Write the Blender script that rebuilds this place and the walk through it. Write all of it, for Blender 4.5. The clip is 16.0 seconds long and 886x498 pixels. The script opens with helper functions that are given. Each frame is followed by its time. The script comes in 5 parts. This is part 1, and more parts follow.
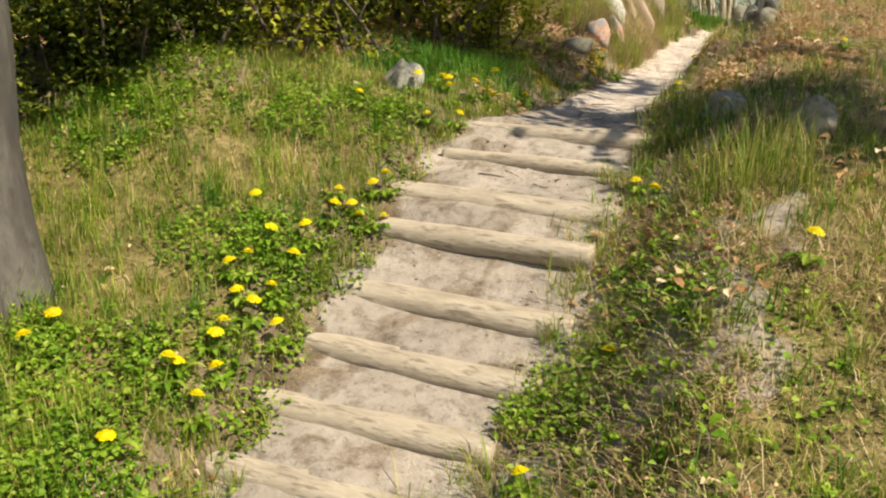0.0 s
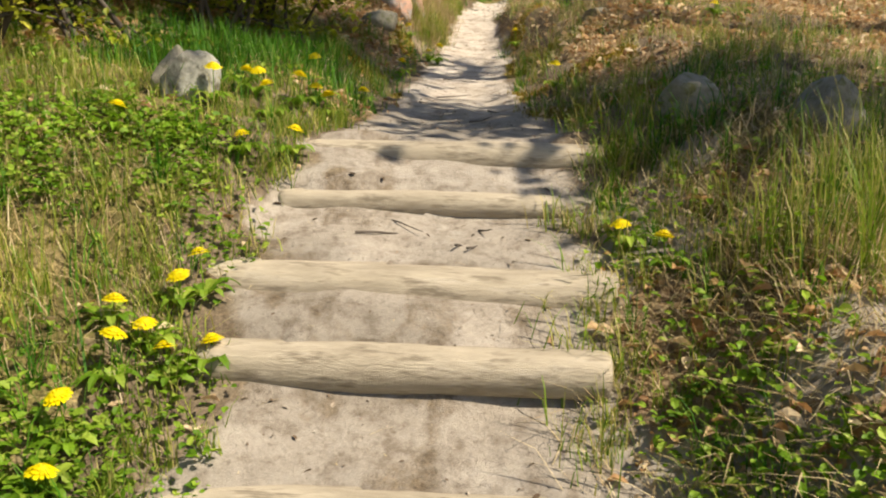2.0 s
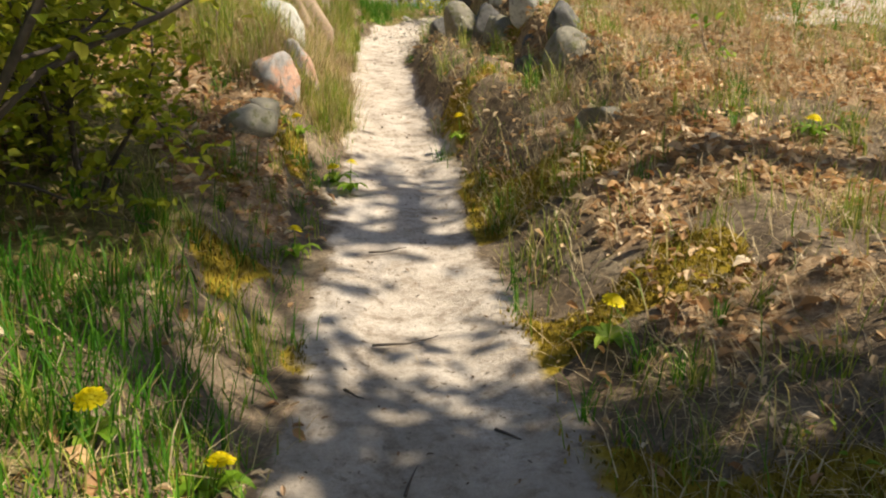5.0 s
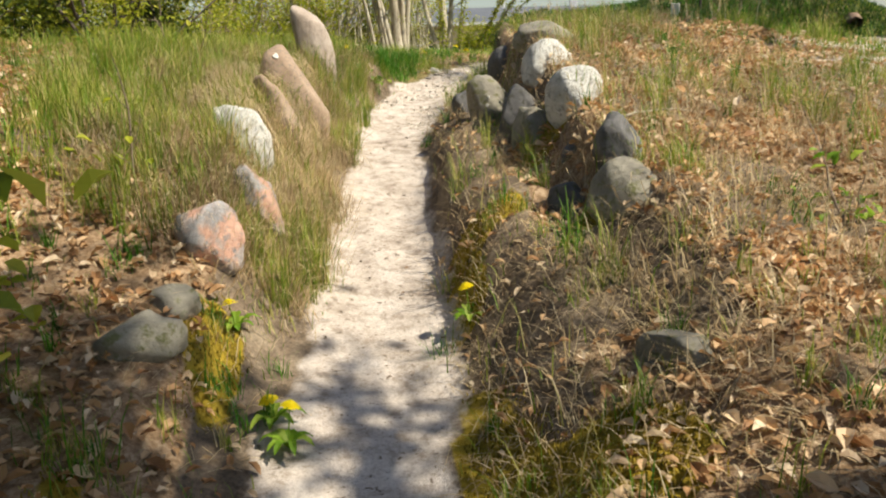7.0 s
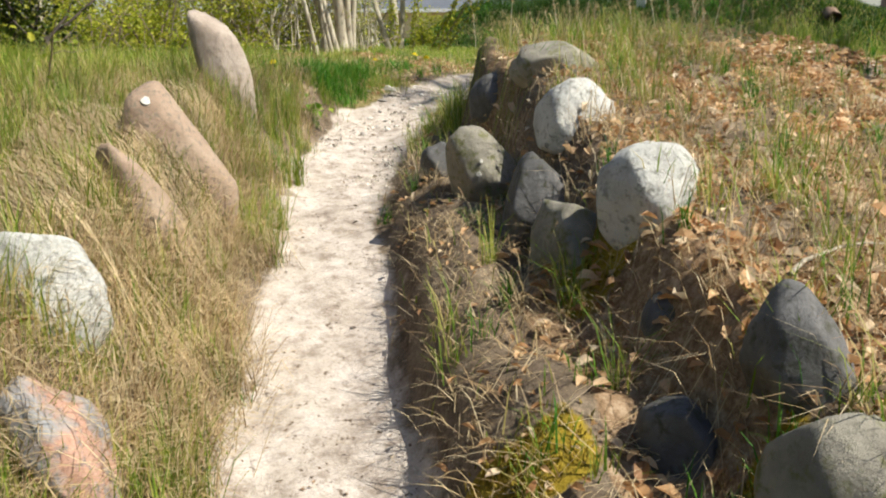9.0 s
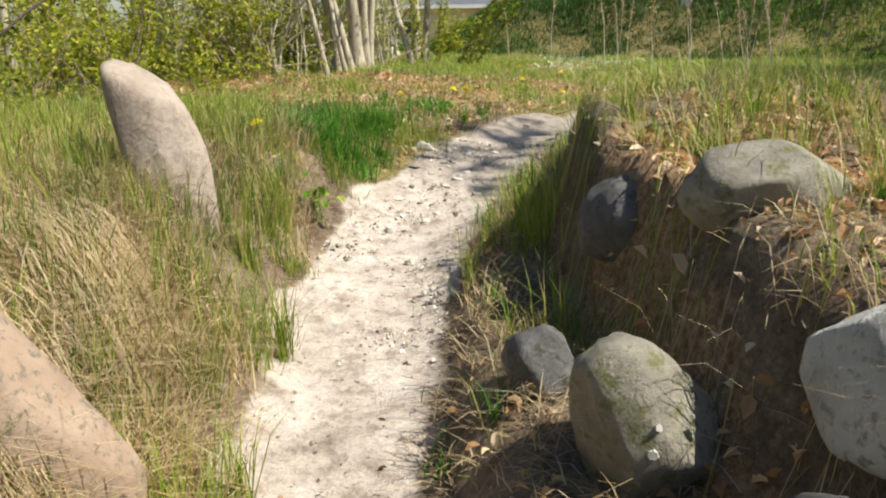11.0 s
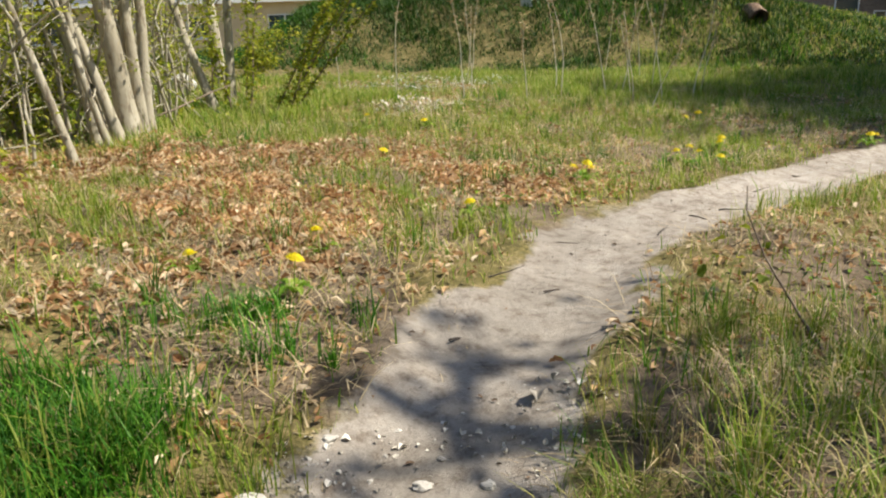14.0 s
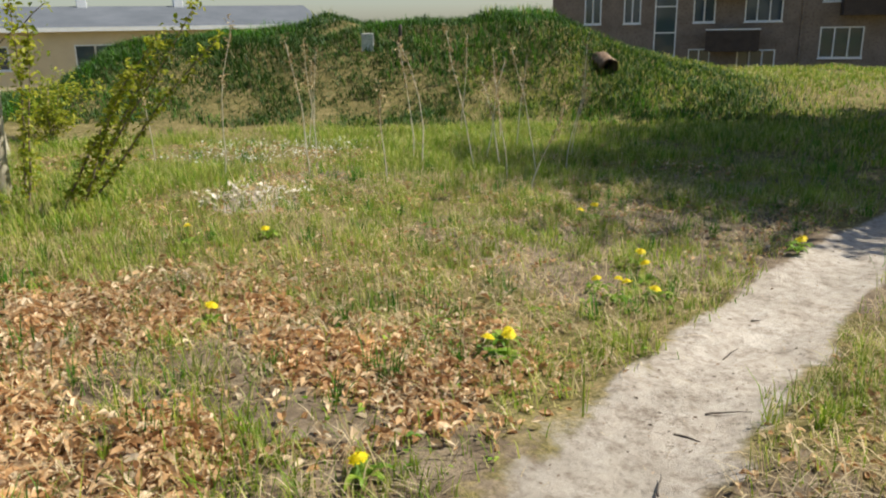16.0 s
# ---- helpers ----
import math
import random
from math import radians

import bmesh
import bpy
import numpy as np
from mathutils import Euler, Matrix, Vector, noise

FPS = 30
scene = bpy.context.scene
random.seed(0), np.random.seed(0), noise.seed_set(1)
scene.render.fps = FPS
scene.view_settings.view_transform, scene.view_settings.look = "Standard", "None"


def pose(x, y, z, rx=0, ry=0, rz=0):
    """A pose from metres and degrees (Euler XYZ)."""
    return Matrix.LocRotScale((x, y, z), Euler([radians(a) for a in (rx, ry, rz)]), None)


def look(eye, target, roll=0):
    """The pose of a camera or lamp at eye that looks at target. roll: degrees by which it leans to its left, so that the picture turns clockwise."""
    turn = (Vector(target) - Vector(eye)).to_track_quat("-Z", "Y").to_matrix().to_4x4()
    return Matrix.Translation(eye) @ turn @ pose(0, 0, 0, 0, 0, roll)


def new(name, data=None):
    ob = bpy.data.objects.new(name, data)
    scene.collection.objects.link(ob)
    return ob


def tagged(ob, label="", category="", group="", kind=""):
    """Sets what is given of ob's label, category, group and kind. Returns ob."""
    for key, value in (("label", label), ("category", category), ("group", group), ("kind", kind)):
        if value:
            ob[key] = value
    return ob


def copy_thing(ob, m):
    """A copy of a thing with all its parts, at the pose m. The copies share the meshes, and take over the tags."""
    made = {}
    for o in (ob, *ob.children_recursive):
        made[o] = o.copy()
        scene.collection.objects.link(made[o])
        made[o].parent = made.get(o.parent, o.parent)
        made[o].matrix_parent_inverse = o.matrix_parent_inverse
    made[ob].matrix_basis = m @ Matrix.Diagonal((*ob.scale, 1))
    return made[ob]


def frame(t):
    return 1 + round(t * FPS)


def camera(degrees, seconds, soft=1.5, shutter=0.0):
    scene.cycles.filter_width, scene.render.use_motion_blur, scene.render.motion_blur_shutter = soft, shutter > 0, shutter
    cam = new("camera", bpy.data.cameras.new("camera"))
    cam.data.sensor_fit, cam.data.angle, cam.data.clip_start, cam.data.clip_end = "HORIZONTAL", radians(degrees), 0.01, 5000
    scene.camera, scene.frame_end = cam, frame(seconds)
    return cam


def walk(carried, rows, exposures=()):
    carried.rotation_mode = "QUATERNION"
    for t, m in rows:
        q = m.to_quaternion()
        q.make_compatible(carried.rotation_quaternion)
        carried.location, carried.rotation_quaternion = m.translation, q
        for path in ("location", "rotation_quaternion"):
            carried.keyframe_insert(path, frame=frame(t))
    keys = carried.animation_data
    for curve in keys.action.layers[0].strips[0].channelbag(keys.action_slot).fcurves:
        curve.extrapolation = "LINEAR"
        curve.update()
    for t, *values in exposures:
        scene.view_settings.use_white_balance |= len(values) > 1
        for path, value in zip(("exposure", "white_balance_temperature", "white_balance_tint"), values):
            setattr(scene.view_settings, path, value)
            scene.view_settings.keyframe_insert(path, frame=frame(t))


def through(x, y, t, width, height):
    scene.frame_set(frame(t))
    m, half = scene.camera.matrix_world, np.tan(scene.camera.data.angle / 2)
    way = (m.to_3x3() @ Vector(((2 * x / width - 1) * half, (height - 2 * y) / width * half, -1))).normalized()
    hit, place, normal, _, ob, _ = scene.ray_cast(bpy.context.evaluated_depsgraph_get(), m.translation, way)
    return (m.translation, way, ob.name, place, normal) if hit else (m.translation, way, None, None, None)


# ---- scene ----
cam = camera(58.9, 16.0, 2.1)
PATH = [
    (0, (3.134, 0.393, 1.651), (2.602, 2.273, 1.227), 3.3),
    (0.5, (2.862, 0.709, 1.678), (2.428, 2.614, 1.251), 3.1),
    (1, (2.545, 1.121, 1.687), (2.341, 3.061, 1.246), 0.3),
    (1.5, (2.373, 1.572, 1.663), (2.406, 3.519, 1.21), 0.1),
    (2, (2.216, 2.152, 1.684), (2.324, 4.098, 1.236), 0.7),
    (2.5, (2.054, 2.742, 1.698), (2.26, 4.683, 1.261), -1.1),
    (3, (2.047, 3.234, 1.83), (2.342, 5.166, 1.403), -1.2),
    (3.5, (2.037, 3.616, 1.946), (2.341, 5.549, 1.535), 0.6),
    (4, (2.094, 4.0, 2.104), (2.497, 5.905, 1.645), -0.6),
    (4.5, (2.127, 4.388, 2.279), (2.423, 6.297, 1.764), -0.2),
    (5, (2.181, 4.763, 2.444), (2.576, 6.658, 1.939), 0.1),
    (5.2, (2.224, 4.916, 2.493), (2.638, 6.821, 2.045), 0.7),
    (7.3, (2.755, 6.484, 3.085), (2.99, 8.401, 2.566), -0.7),
    (7.5, (2.763, 6.63, 3.132), (2.989, 8.543, 2.592), -0.4),
    (8, (2.83, 7.137, 3.164), (3.071, 9.038, 2.59), -1.6),
    (8.5, (2.865, 7.699, 3.194), (3.133, 9.616, 2.691), -0.8),
    (9, (2.909, 8.262, 3.242), (3.295, 10.15, 2.707), -0.6),
    (9.5, (2.97, 8.84, 3.316), (3.294, 10.736, 2.77), 0.4),
    (10, (2.989, 9.371, 3.398), (3.358, 11.272, 2.898), -0.4),
    (10.2, (2.999, 9.558, 3.415), (3.346, 11.462, 2.913), -0.9),
    (12.3, (3.27, 11.633, 3.636), (3.657, 13.486, 2.991), -1.3),
    (12.5, (3.29, 11.838, 3.657), (3.71, 13.694, 3.044), -1.4),
    (13, (3.319, 12.339, 3.748), (3.856, 14.148, 3.086), -2.2),
    (13.5, (3.444, 12.845, 3.811), (4.051, 14.627, 3.135), -2.4),
    (14, (3.653, 13.426, 3.92), (4.415, 15.177, 3.326), -2.0),
    (14.5, (3.807, 13.813, 4.022), (4.702, 15.516, 3.476), -2.5),
    (15, (3.966, 14.252, 4.119), (4.881, 15.949, 3.584), -2.2),
    (15.5, (4.125, 14.702, 4.197), (5.152, 16.311, 3.6), -2.9),
    (16, (4.319, 15.094, 4.285), (5.445, 16.655, 3.741), -1.0),
]
walk(cam, [(t, look(eye, target, roll)) for t, eye, target, roll in PATH], [(0, 0.62, 7000, 10), (5, 0.62, 7000, 10), (7.5, 0.64, 6400, 10), (9.5, 0.66, 6100, 10), (12.5, 0.62, 6300, 10), (16, 0.55, 6200, 8)])

# ---- daylight ----
SUN_FROM = Vector((1.0, -0.5, 0.0)).normalized()
SUN_HEIGHT = radians(52)
world = bpy.data.worlds.new("sky")
scene.world = world
world.use_nodes = True
sky = world.node_tree.nodes.new("ShaderNodeTexSky")
sky.sky_type, sky.sun_disc = "NISHITA", False
sky.sun_elevation, sky.sun_rotation = SUN_HEIGHT, math.atan2(SUN_FROM.x, SUN_FROM.y)
world.node_tree.links.new(sky.outputs[0], world.node_tree.nodes["Background"].inputs[0])
world.node_tree.nodes["Background"].inputs[1].default_value = 0.075
sun = new("sun", bpy.data.lights.new("sun", "SUN"))
sun.data.energy, sun.data.angle, sun.data.color = 5.0, radians(0.53), (1.0, 0.92, 0.77)
high = SUN_FROM * math.cos(SUN_HEIGHT) + Vector((0, 0, math.sin(SUN_HEIGHT)))
sun.matrix_world = look(high * 60, (0, 0, 0))

# ---- materials ----


def node(tree, kind, **values):
    n = tree.nodes.new(kind)
    for key, value in values.items():
        n.inputs[key.replace("_", " ")].default_value = value
    return n


def ramp(tree, source, stops):
    n = tree.nodes.new("ShaderNodeValToRGB")
    while len(n.color_ramp.elements) < len(stops):
        n.color_ramp.elements.new(0.5)
    for e, (at, colour) in zip(n.color_ramp.elements, stops):
        e.position, e.color = at, (*colour, 1)
    tree.links.new(source, n.inputs[0])
    return n.outputs[0]


def noise_of(tree, scale, detail=4.0, rough=0.6, stretch=None):
    co = tree.nodes.new("ShaderNodeTexCoord").outputs["Object"]
    if stretch:
        m = tree.nodes.new("ShaderNodeMapping")
        m.inputs["Scale"].default_value = stretch
        tree.links.new(co, m.inputs[0])
        co = m.outputs[0]
    n = node(tree, "ShaderNodeTexNoise", Scale=scale, Detail=detail, Roughness=rough)
    tree.links.new(co, n.inputs["Vector"])
    return n.outputs["Fac"]


def mixed(tree, fac, a, b, how="MIX"):
    n = tree.nodes.new("ShaderNodeMix")
    n.data_type, n.blend_type = "RGBA", how
    for value, slot in ((fac, 0), (a, 6), (b, 7)):
        if hasattr(value, "links"):
            tree.links.new(value, n.inputs[slot])
        else:
            n.inputs[slot].default_value = value if slot == 0 else (*value, 1)
    return n.outputs[2]


def surface(name, stops, scale=8.0, rough=0.85, bump=0.3, bump_scale=60.0, specks=None, specks_scale=30.0, stretch=None, spread=None, metal=0.0):
    """A weathered surface: colours by a broad noise, specks by a fine one, and fine relief."""
    m = bpy.data.materials.new(name)
    m.use_nodes = True
    t = m.node_tree
    b = t.nodes["Principled BSDF"]
    colour = ramp(t, noise_of(t, scale, 6, 0.65, stretch), stops)
    if specks:
        fine = ramp(t, noise_of(t, specks_scale, 3, 0.7, stretch), [(0.52, (0, 0, 0)), (0.66, (1, 1, 1))])
        colour = mixed(t, fine, colour, specks)
    if spread:
        info = t.nodes.new("ShaderNodeObjectInfo").outputs["Random"]
        colour = mixed(t, 1.0, colour, ramp(t, info, spread), "MULTIPLY")
    t.links.new(colour, b.inputs["Base Color"])
    b.inputs["Roughness"].default_value, b.inputs["Metallic"].default_value = rough, metal
    if bump:
        n = node(t, "ShaderNodeBump", Strength=bump, Distance=0.02)
        t.links.new(noise_of(t, bump_scale, 8, 0.7, stretch), n.inputs["Height"])
        t.links.new(n.outputs[0], b.inputs["Normal"])
    return m


def leafy(name, stops, through=0.35, rough=0.55):
    """Leaves and blades: each island has a colour of its own, and lets some light through."""
    m = bpy.data.materials.new(name)
    m.use_nodes = True
    t = m.node_tree
    b = t.nodes["Principled BSDF"]
    colour = ramp(t, t.nodes.new("ShaderNodeNewGeometry").outputs["Random Per Island"], stops)
    colour = mixed(t, 1.0, colour, ramp(t, noise_of(t, 2.3, 3), [(0.3, (0.7, 0.7, 0.7)), (0.7, (1.2, 1.15, 1.05))]), "MULTIPLY")
    t.links.new(colour, b.inputs["Base Color"])
    b.inputs["Roughness"].default_value = rough
    b.inputs["Specular IOR Level"].default_value = 0.3
    lit = t.nodes.new("ShaderNodeBsdfTranslucent")
    t.links.new(colour, lit.inputs[0])
    both = t.nodes.new("ShaderNodeMixShader")
    both.inputs[0].default_value = through
    t.links.new(b.outputs[0], both.inputs[1])
    t.links.new(lit.outputs[0], both.inputs[2])
    t.links.new(both.outputs[0], t.nodes["Material Output"].inputs["Surface"])
    return m


def ground_material():
    m = bpy.data.materials.new("ground")
    m.use_nodes = True
    t = m.node_tree
    b = t.nodes["Principled BSDF"]

    def layer(name, soft=0.1):
        a = t.nodes.new("ShaderNodeAttribute")
        a.attribute_name = name
        # ragged borders
        n = t.nodes.new("ShaderNodeMath")
        n.operation = "MULTIPLY_ADD"
        t.links.new(noise_of(t, 9.0, 6, 0.7), n.inputs[0])
        n.inputs[1].default_value = 0.9
        t.links.new(a.outputs["Fac"], n.inputs[2])
        return ramp(t, n.outputs[0], [(0.96 - soft, (0, 0, 0)), (0.96 + soft, (1, 1, 1))])

    soil = ramp(t, noise_of(t, 5.0, 8, 0.7), [(0.3, (0.07, 0.052, 0.034)), (0.5, (0.17, 0.13, 0.09)), (0.7, (0.29, 0.235, 0.165))])
    turf = ramp(t, noise_of(t, 6.0, 8, 0.8), [(0.3, (0.07, 0.06, 0.025)), (0.5, (0.16, 0.135, 0.05)), (0.68, (0.32, 0.25, 0.13))])
    moss = ramp(t, noise_of(t, 14.0, 6, 0.7), [(0.3, (0.1, 0.07, 0.012)), (0.5, (0.28, 0.2, 0.02)), (0.7, (0.42, 0.31, 0.04))])
    litter = ramp(t, noise_of(t, 30.0, 5, 0.8), [(0.3, (0.1, 0.06, 0.033)), (0.5, (0.28, 0.185, 0.105)), (0.7, (0.5, 0.385, 0.26))])
    sand = ramp(t, noise_of(t, 5.0, 9, 0.75), [(0.3, (0.33, 0.278, 0.23)), (0.48, (0.5, 0.434, 0.37)), (0.66, (0.63, 0.568, 0.505))])
    grit = ramp(t, noise_of(t, 75.0, 4, 0.8), [(0.3, (0.72, 0.7, 0.67)), (0.5, (1, 1, 1)), (0.72, (1.1, 1.1, 1.08))])
    blotch = ramp(t, noise_of(t, 13.0, 7, 0.7), [(0.34, (0.62, 0.58, 0.54)), (0.5, (1, 1, 1)), (0.68, (1.14, 1.14, 1.13))])
    grit = mixed(t, 1.0, grit, blotch, "MULTIPLY")
    sand = mixed(t, 1.0, sand, grit, "MULTIPLY")
    crumbs = ramp(t, noise_of(t, 28.0, 3, 0.6), [(0.63, (0, 0, 0)), (0.7, (1, 1, 1))])
    sand = mixed(t, crumbs, sand, (0.16, 0.12, 0.085))
    grey = t.nodes.new("ShaderNodeAttribute")
    grey.attribute_name = "dust"
    sand = mixed(t, grey.outputs["Fac"], sand, mixed(t, 1.0, blotch, (0.275, 0.24, 0.2), "MULTIPLY"))
    turf = mixed(t, 1.0, turf, ramp(t, noise_of(t, 48.0, 6, 0.8), [(0.3, (0.45, 0.45, 0.4)), (0.5, (1, 1, 1)), (0.7, (1.55, 1.45, 1.3))]), "MULTIPLY")
    soil = mixed(t, 1.0, soil, ramp(t, noise_of(t, 60.0, 6, 0.8), [(0.3, (0.5, 0.48, 0.45)), (0.5, (1, 1, 1)), (0.7, (1.6, 1.5, 1.4))]), "MULTIPLY")
    colour = mixed(t, layer("turf"), soil, turf)
    colour = mixed(t, layer("litter"), colour, litter)
    colour = mixed(t, layer("moss"), colour, moss)
    colour = mixed(t, layer("sand", 0.2), colour, sand)
    t.links.new(colour, b.inputs["Base Color"])
    b.inputs["Roughness"].default_value = 0.95
    b.inputs["Specular IOR Level"].default_value = 0.15
    first = node(t, "ShaderNodeBump", Strength=0.55, Distance=0.035)
    t.links.new(noise_of(t, 22.0, 8, 0.72), first.inputs["Height"])
    second = node(t, "ShaderNodeBump", Strength=0.5, Distance=0.008)
    t.links.new(noise_of(t, 130.0, 5, 0.7), second.inputs["Height"])
    t.links.new(first.outputs[0], second.inputs["Normal"])
    t.links.new(second.outputs[0], b.inputs["Normal"])
    return m


GROUND = ground_material()
LOG = surface("weathered_wood", [(0.28, (0.24, 0.195, 0.14)), (0.42, (0.36, 0.305, 0.23)), (0.56, (0.44, 0.375, 0.285)), (0.72, (0.5, 0.44, 0.36))], 3.2, 0.9, 0.5, 14.0, (0.22, 0.18, 0.13), 6.0, (1.0, 5.0, 5.0))
PALE_STONE = surface("pale_granite", [(0.3, (0.32, 0.31, 0.27)), (0.45, (0.54, 0.53, 0.48)), (0.7, (0.68, 0.67, 0.62))], 4.0, 0.85, 1.0, 26.0, (0.3, 0.29, 0.25), 34.0)
RED_STONE = surface("red_granite", [(0.4, (0.3, 0.295, 0.29)), (0.48, (0.36, 0.29, 0.25)), (0.54, (0.47, 0.27, 0.19)), (0.68, (0.56, 0.36, 0.27))], 5.5, 0.85, 0.6, 26.0, (0.22, 0.2, 0.19), 30.0)
BROWN_STONE = surface("brown_sandstone", [(0.3, (0.22, 0.15, 0.1)), (0.5, (0.34, 0.245, 0.17)), (0.7, (0.42, 0.32, 0.23))], 4.0, 0.9, 0.5, 30.0, (0.18, 0.15, 0.11), 45.0)
GREY_STONE = surface("mossy_grey_stone", [(0.3, (0.14, 0.125, 0.1)), (0.5, (0.25, 0.23, 0.18)), (0.72, (0.36, 0.33, 0.25))], 5.0, 0.9, 0.7, 24.0, (0.13, 0.13, 0.05), 17.0)
SPOTTED_STONE = surface("spotted_stone", [(0.38, (0.2, 0.19, 0.16)), (0.48, (0.34, 0.33, 0.28)), (0.7, (0.44, 0.43, 0.38))], 9.0, 0.9, 0.7, 24.0, (0.14, 0.13, 0.1), 15.0)
PALE_BROWN_STONE = surface("pale_brown_stone", [(0.3, (0.28, 0.22, 0.17)), (0.5, (0.38, 0.31, 0.25)), (0.7, (0.46, 0.39, 0.32))], 5.0, 0.9, 0.6, 28.0, (0.3, 0.25, 0.2), 30.0)
# near-black ramp: the bank's shade is put into the stone colour
SHADE_DARK_STONE = surface("shade_dark_stone", [(0.3, (0.06, 0.058, 0.056)), (0.55, (0.13, 0.125, 0.12)), (0.75, (0.2, 0.19, 0.18))], 6.0, 0.85, 0.6, 28.0, (0.05, 0.05, 0.03), 20.0)
LICHEN = surface("pale_lichen", [(0.3, (0.48, 0.46, 0.4)), (0.7, (0.7, 0.69, 0.63))], 40.0, 0.95, 0.4, 120.0)
PEBBLE = surface("pebble", [(0.3, (0.4, 0.37, 0.33)), (0.7, (0.62, 0.59, 0.54))], 12.0, 0.8, 0.4, 80.0, spread=[(0.0, (0.35, 0.33, 0.32)), (0.5, (0.95, 0.93, 0.9)), (1.0, (1.3, 1.28, 1.25))])
BARK = surface("grey_bark", [(0.3, (0.04, 0.035, 0.03)), (0.5, (0.08, 0.072, 0.06)), (0.7, (0.14, 0.13, 0.11))], 7.0, 0.9, 0.9, 18.0, (0.06, 0.05, 0.04), 22.0, (1.0, 1.0, 0.25))
PALE_BARK = surface("pale_bark", [(0.3, (0.28, 0.24, 0.17)), (0.5, (0.44, 0.39, 0.29)), (0.7, (0.56, 0.51, 0.40))], 6.0, 0.85, 0.6, 22.0, (0.2, 0.16, 0.11), 18.0, (1.0, 1.0, 0.3))
TWIG = surface("dry_twig", [(0.3, (0.14, 0.1, 0.07)), (0.7, (0.34, 0.26, 0.19))], 20.0, 0.9, 0.3, 80.0)
DARK_TWIG = surface("dark_twig", [(0.3, (0.05, 0.04, 0.032)), (0.7, (0.13, 0.1, 0.08))], 20.0, 0.9, 0.3, 80.0)
LUSH = leafy("lush_grass", [(0.0, (0.025, 0.115, 0.008)), (0.5, (0.07, 0.23, 0.012)), (1.0, (0.16, 0.34, 0.03))], 0.4)
MEADOW = leafy("meadow_grass", [(0.0, (0.12, 0.24, 0.015)), (0.4, (0.26, 0.38, 0.03)), (0.7, (0.42, 0.46, 0.08)), (1.0, (0.6, 0.54, 0.26))], 0.45)
RUBBLE = leafy("rubble", [(0.0, (0.2, 0.18, 0.16)), (0.4, (0.5, 0.46, 0.4)), (1.0, (0.8, 0.78, 0.73))], 0.0, 0.9)
CHIP = leafy("wood_chip", [(0.0, (0.45, 0.38, 0.28)), (0.5, (0.68, 0.62, 0.52)), (1.0, (0.8, 0.77, 0.7))], 0.1, 0.8)
GRASS = leafy("spring_grass", [(0.0, (0.1, 0.21, 0.015)), (0.4, (0.22, 0.33, 0.03)), (0.7, (0.37, 0.39, 0.07)), (1.0, (0.55, 0.47, 0.2))], 0.4)
STRAW = leafy("straw", [(0.0, (0.3, 0.2, 0.1)), (0.5, (0.5, 0.39, 0.22)), (1.0, (0.66, 0.56, 0.37))], 0.25)
HERB = leafy("herb_leaf", [(0.0, (0.1, 0.22, 0.012)), (0.5, (0.22, 0.39, 0.025)), (1.0, (0.4, 0.52, 0.08))], 0.45)
DRY_LEAF = leafy("dry_leaf", [(0.0, (0.28, 0.14, 0.06)), (0.35, (0.54, 0.33, 0.16)), (0.7, (0.72, 0.52, 0.31)), (1.0, (0.84, 0.72, 0.54))], 0.35, 0.6)
YOUNG_LEAF = leafy("young_leaf", [(0.0, (0.16, 0.22, 0.015)), (0.5, (0.36, 0.41, 0.03)), (1.0, (0.55, 0.53, 0.07))], 0.5)
DARK_LEAF = leafy("bush_leaf", [(0.0, (0.03, 0.06, 0.01)), (0.5, (0.09, 0.13, 0.015)), (0.85, (0.18, 0.22, 0.025)), (1.0, (0.34, 0.36, 0.04))], 0.4)
# greens darkened to stand in for the shade on the mound
SHADED_MOUND_GRASS = leafy("shaded_mound_grass", [(0.0, (0.015, 0.05, 0.008)), (0.5, (0.04, 0.105, 0.012)), (1.0, (0.1, 0.17, 0.025))], 0.3)
MOSS = leafy("golden_moss", [(0.0, (0.1, 0.08, 0.012)), (0.5, (0.26, 0.19, 0.02)), (1.0, (0.4, 0.31, 0.05))], 0.2, 0.9)
CRUMB = leafy("crumb", [(0.0, (0.05, 0.035, 0.025)), (0.6, (0.18, 0.12, 0.08)), (0.85, (0.34, 0.22, 0.13)), (1.0, (0.6, 0.55, 0.48))], 0.0, 0.9)
PETAL = leafy("dandelion_yellow", [(0.0, (0.82, 0.66, 0.004)), (1.0, (0.9, 0.78, 0.01))], 0.3, 0.6)
WHITE_PETAL = leafy("white_petal", [(0.0, (0.7, 0.72, 0.66)), (1.0, (0.85, 0.86, 0.82))], 0.3)
PLASTER = surface("cream_plaster", [(0.3, (0.62, 0.5, 0.32)), (0.7, (0.72, 0.6, 0.4))], 0.8, 0.9, 0.1, 20.0)
ROOFING = surface("grey_roof_felt", [(0.3, (0.085, 0.095, 0.11)), (0.7, (0.13, 0.14, 0.16))], 0.7, 0.95, 0.2, 12.0)
WHITE_PAINT = surface("white_paint", [(0.3, (0.74, 0.74, 0.72)), (0.7, (0.82, 0.82, 0.81))], 3.0, 0.5, 0.05, 30.0)
BROWN_BRICK = surface("brown_brick", [(0.3, (0.17, 0.13, 0.1)), (0.5, (0.235, 0.185, 0.145)), (0.7, (0.28, 0.225, 0.18))], 1.2, 0.9, 0.3, 16.0, (0.15, 0.1, 0.08), 9.0)
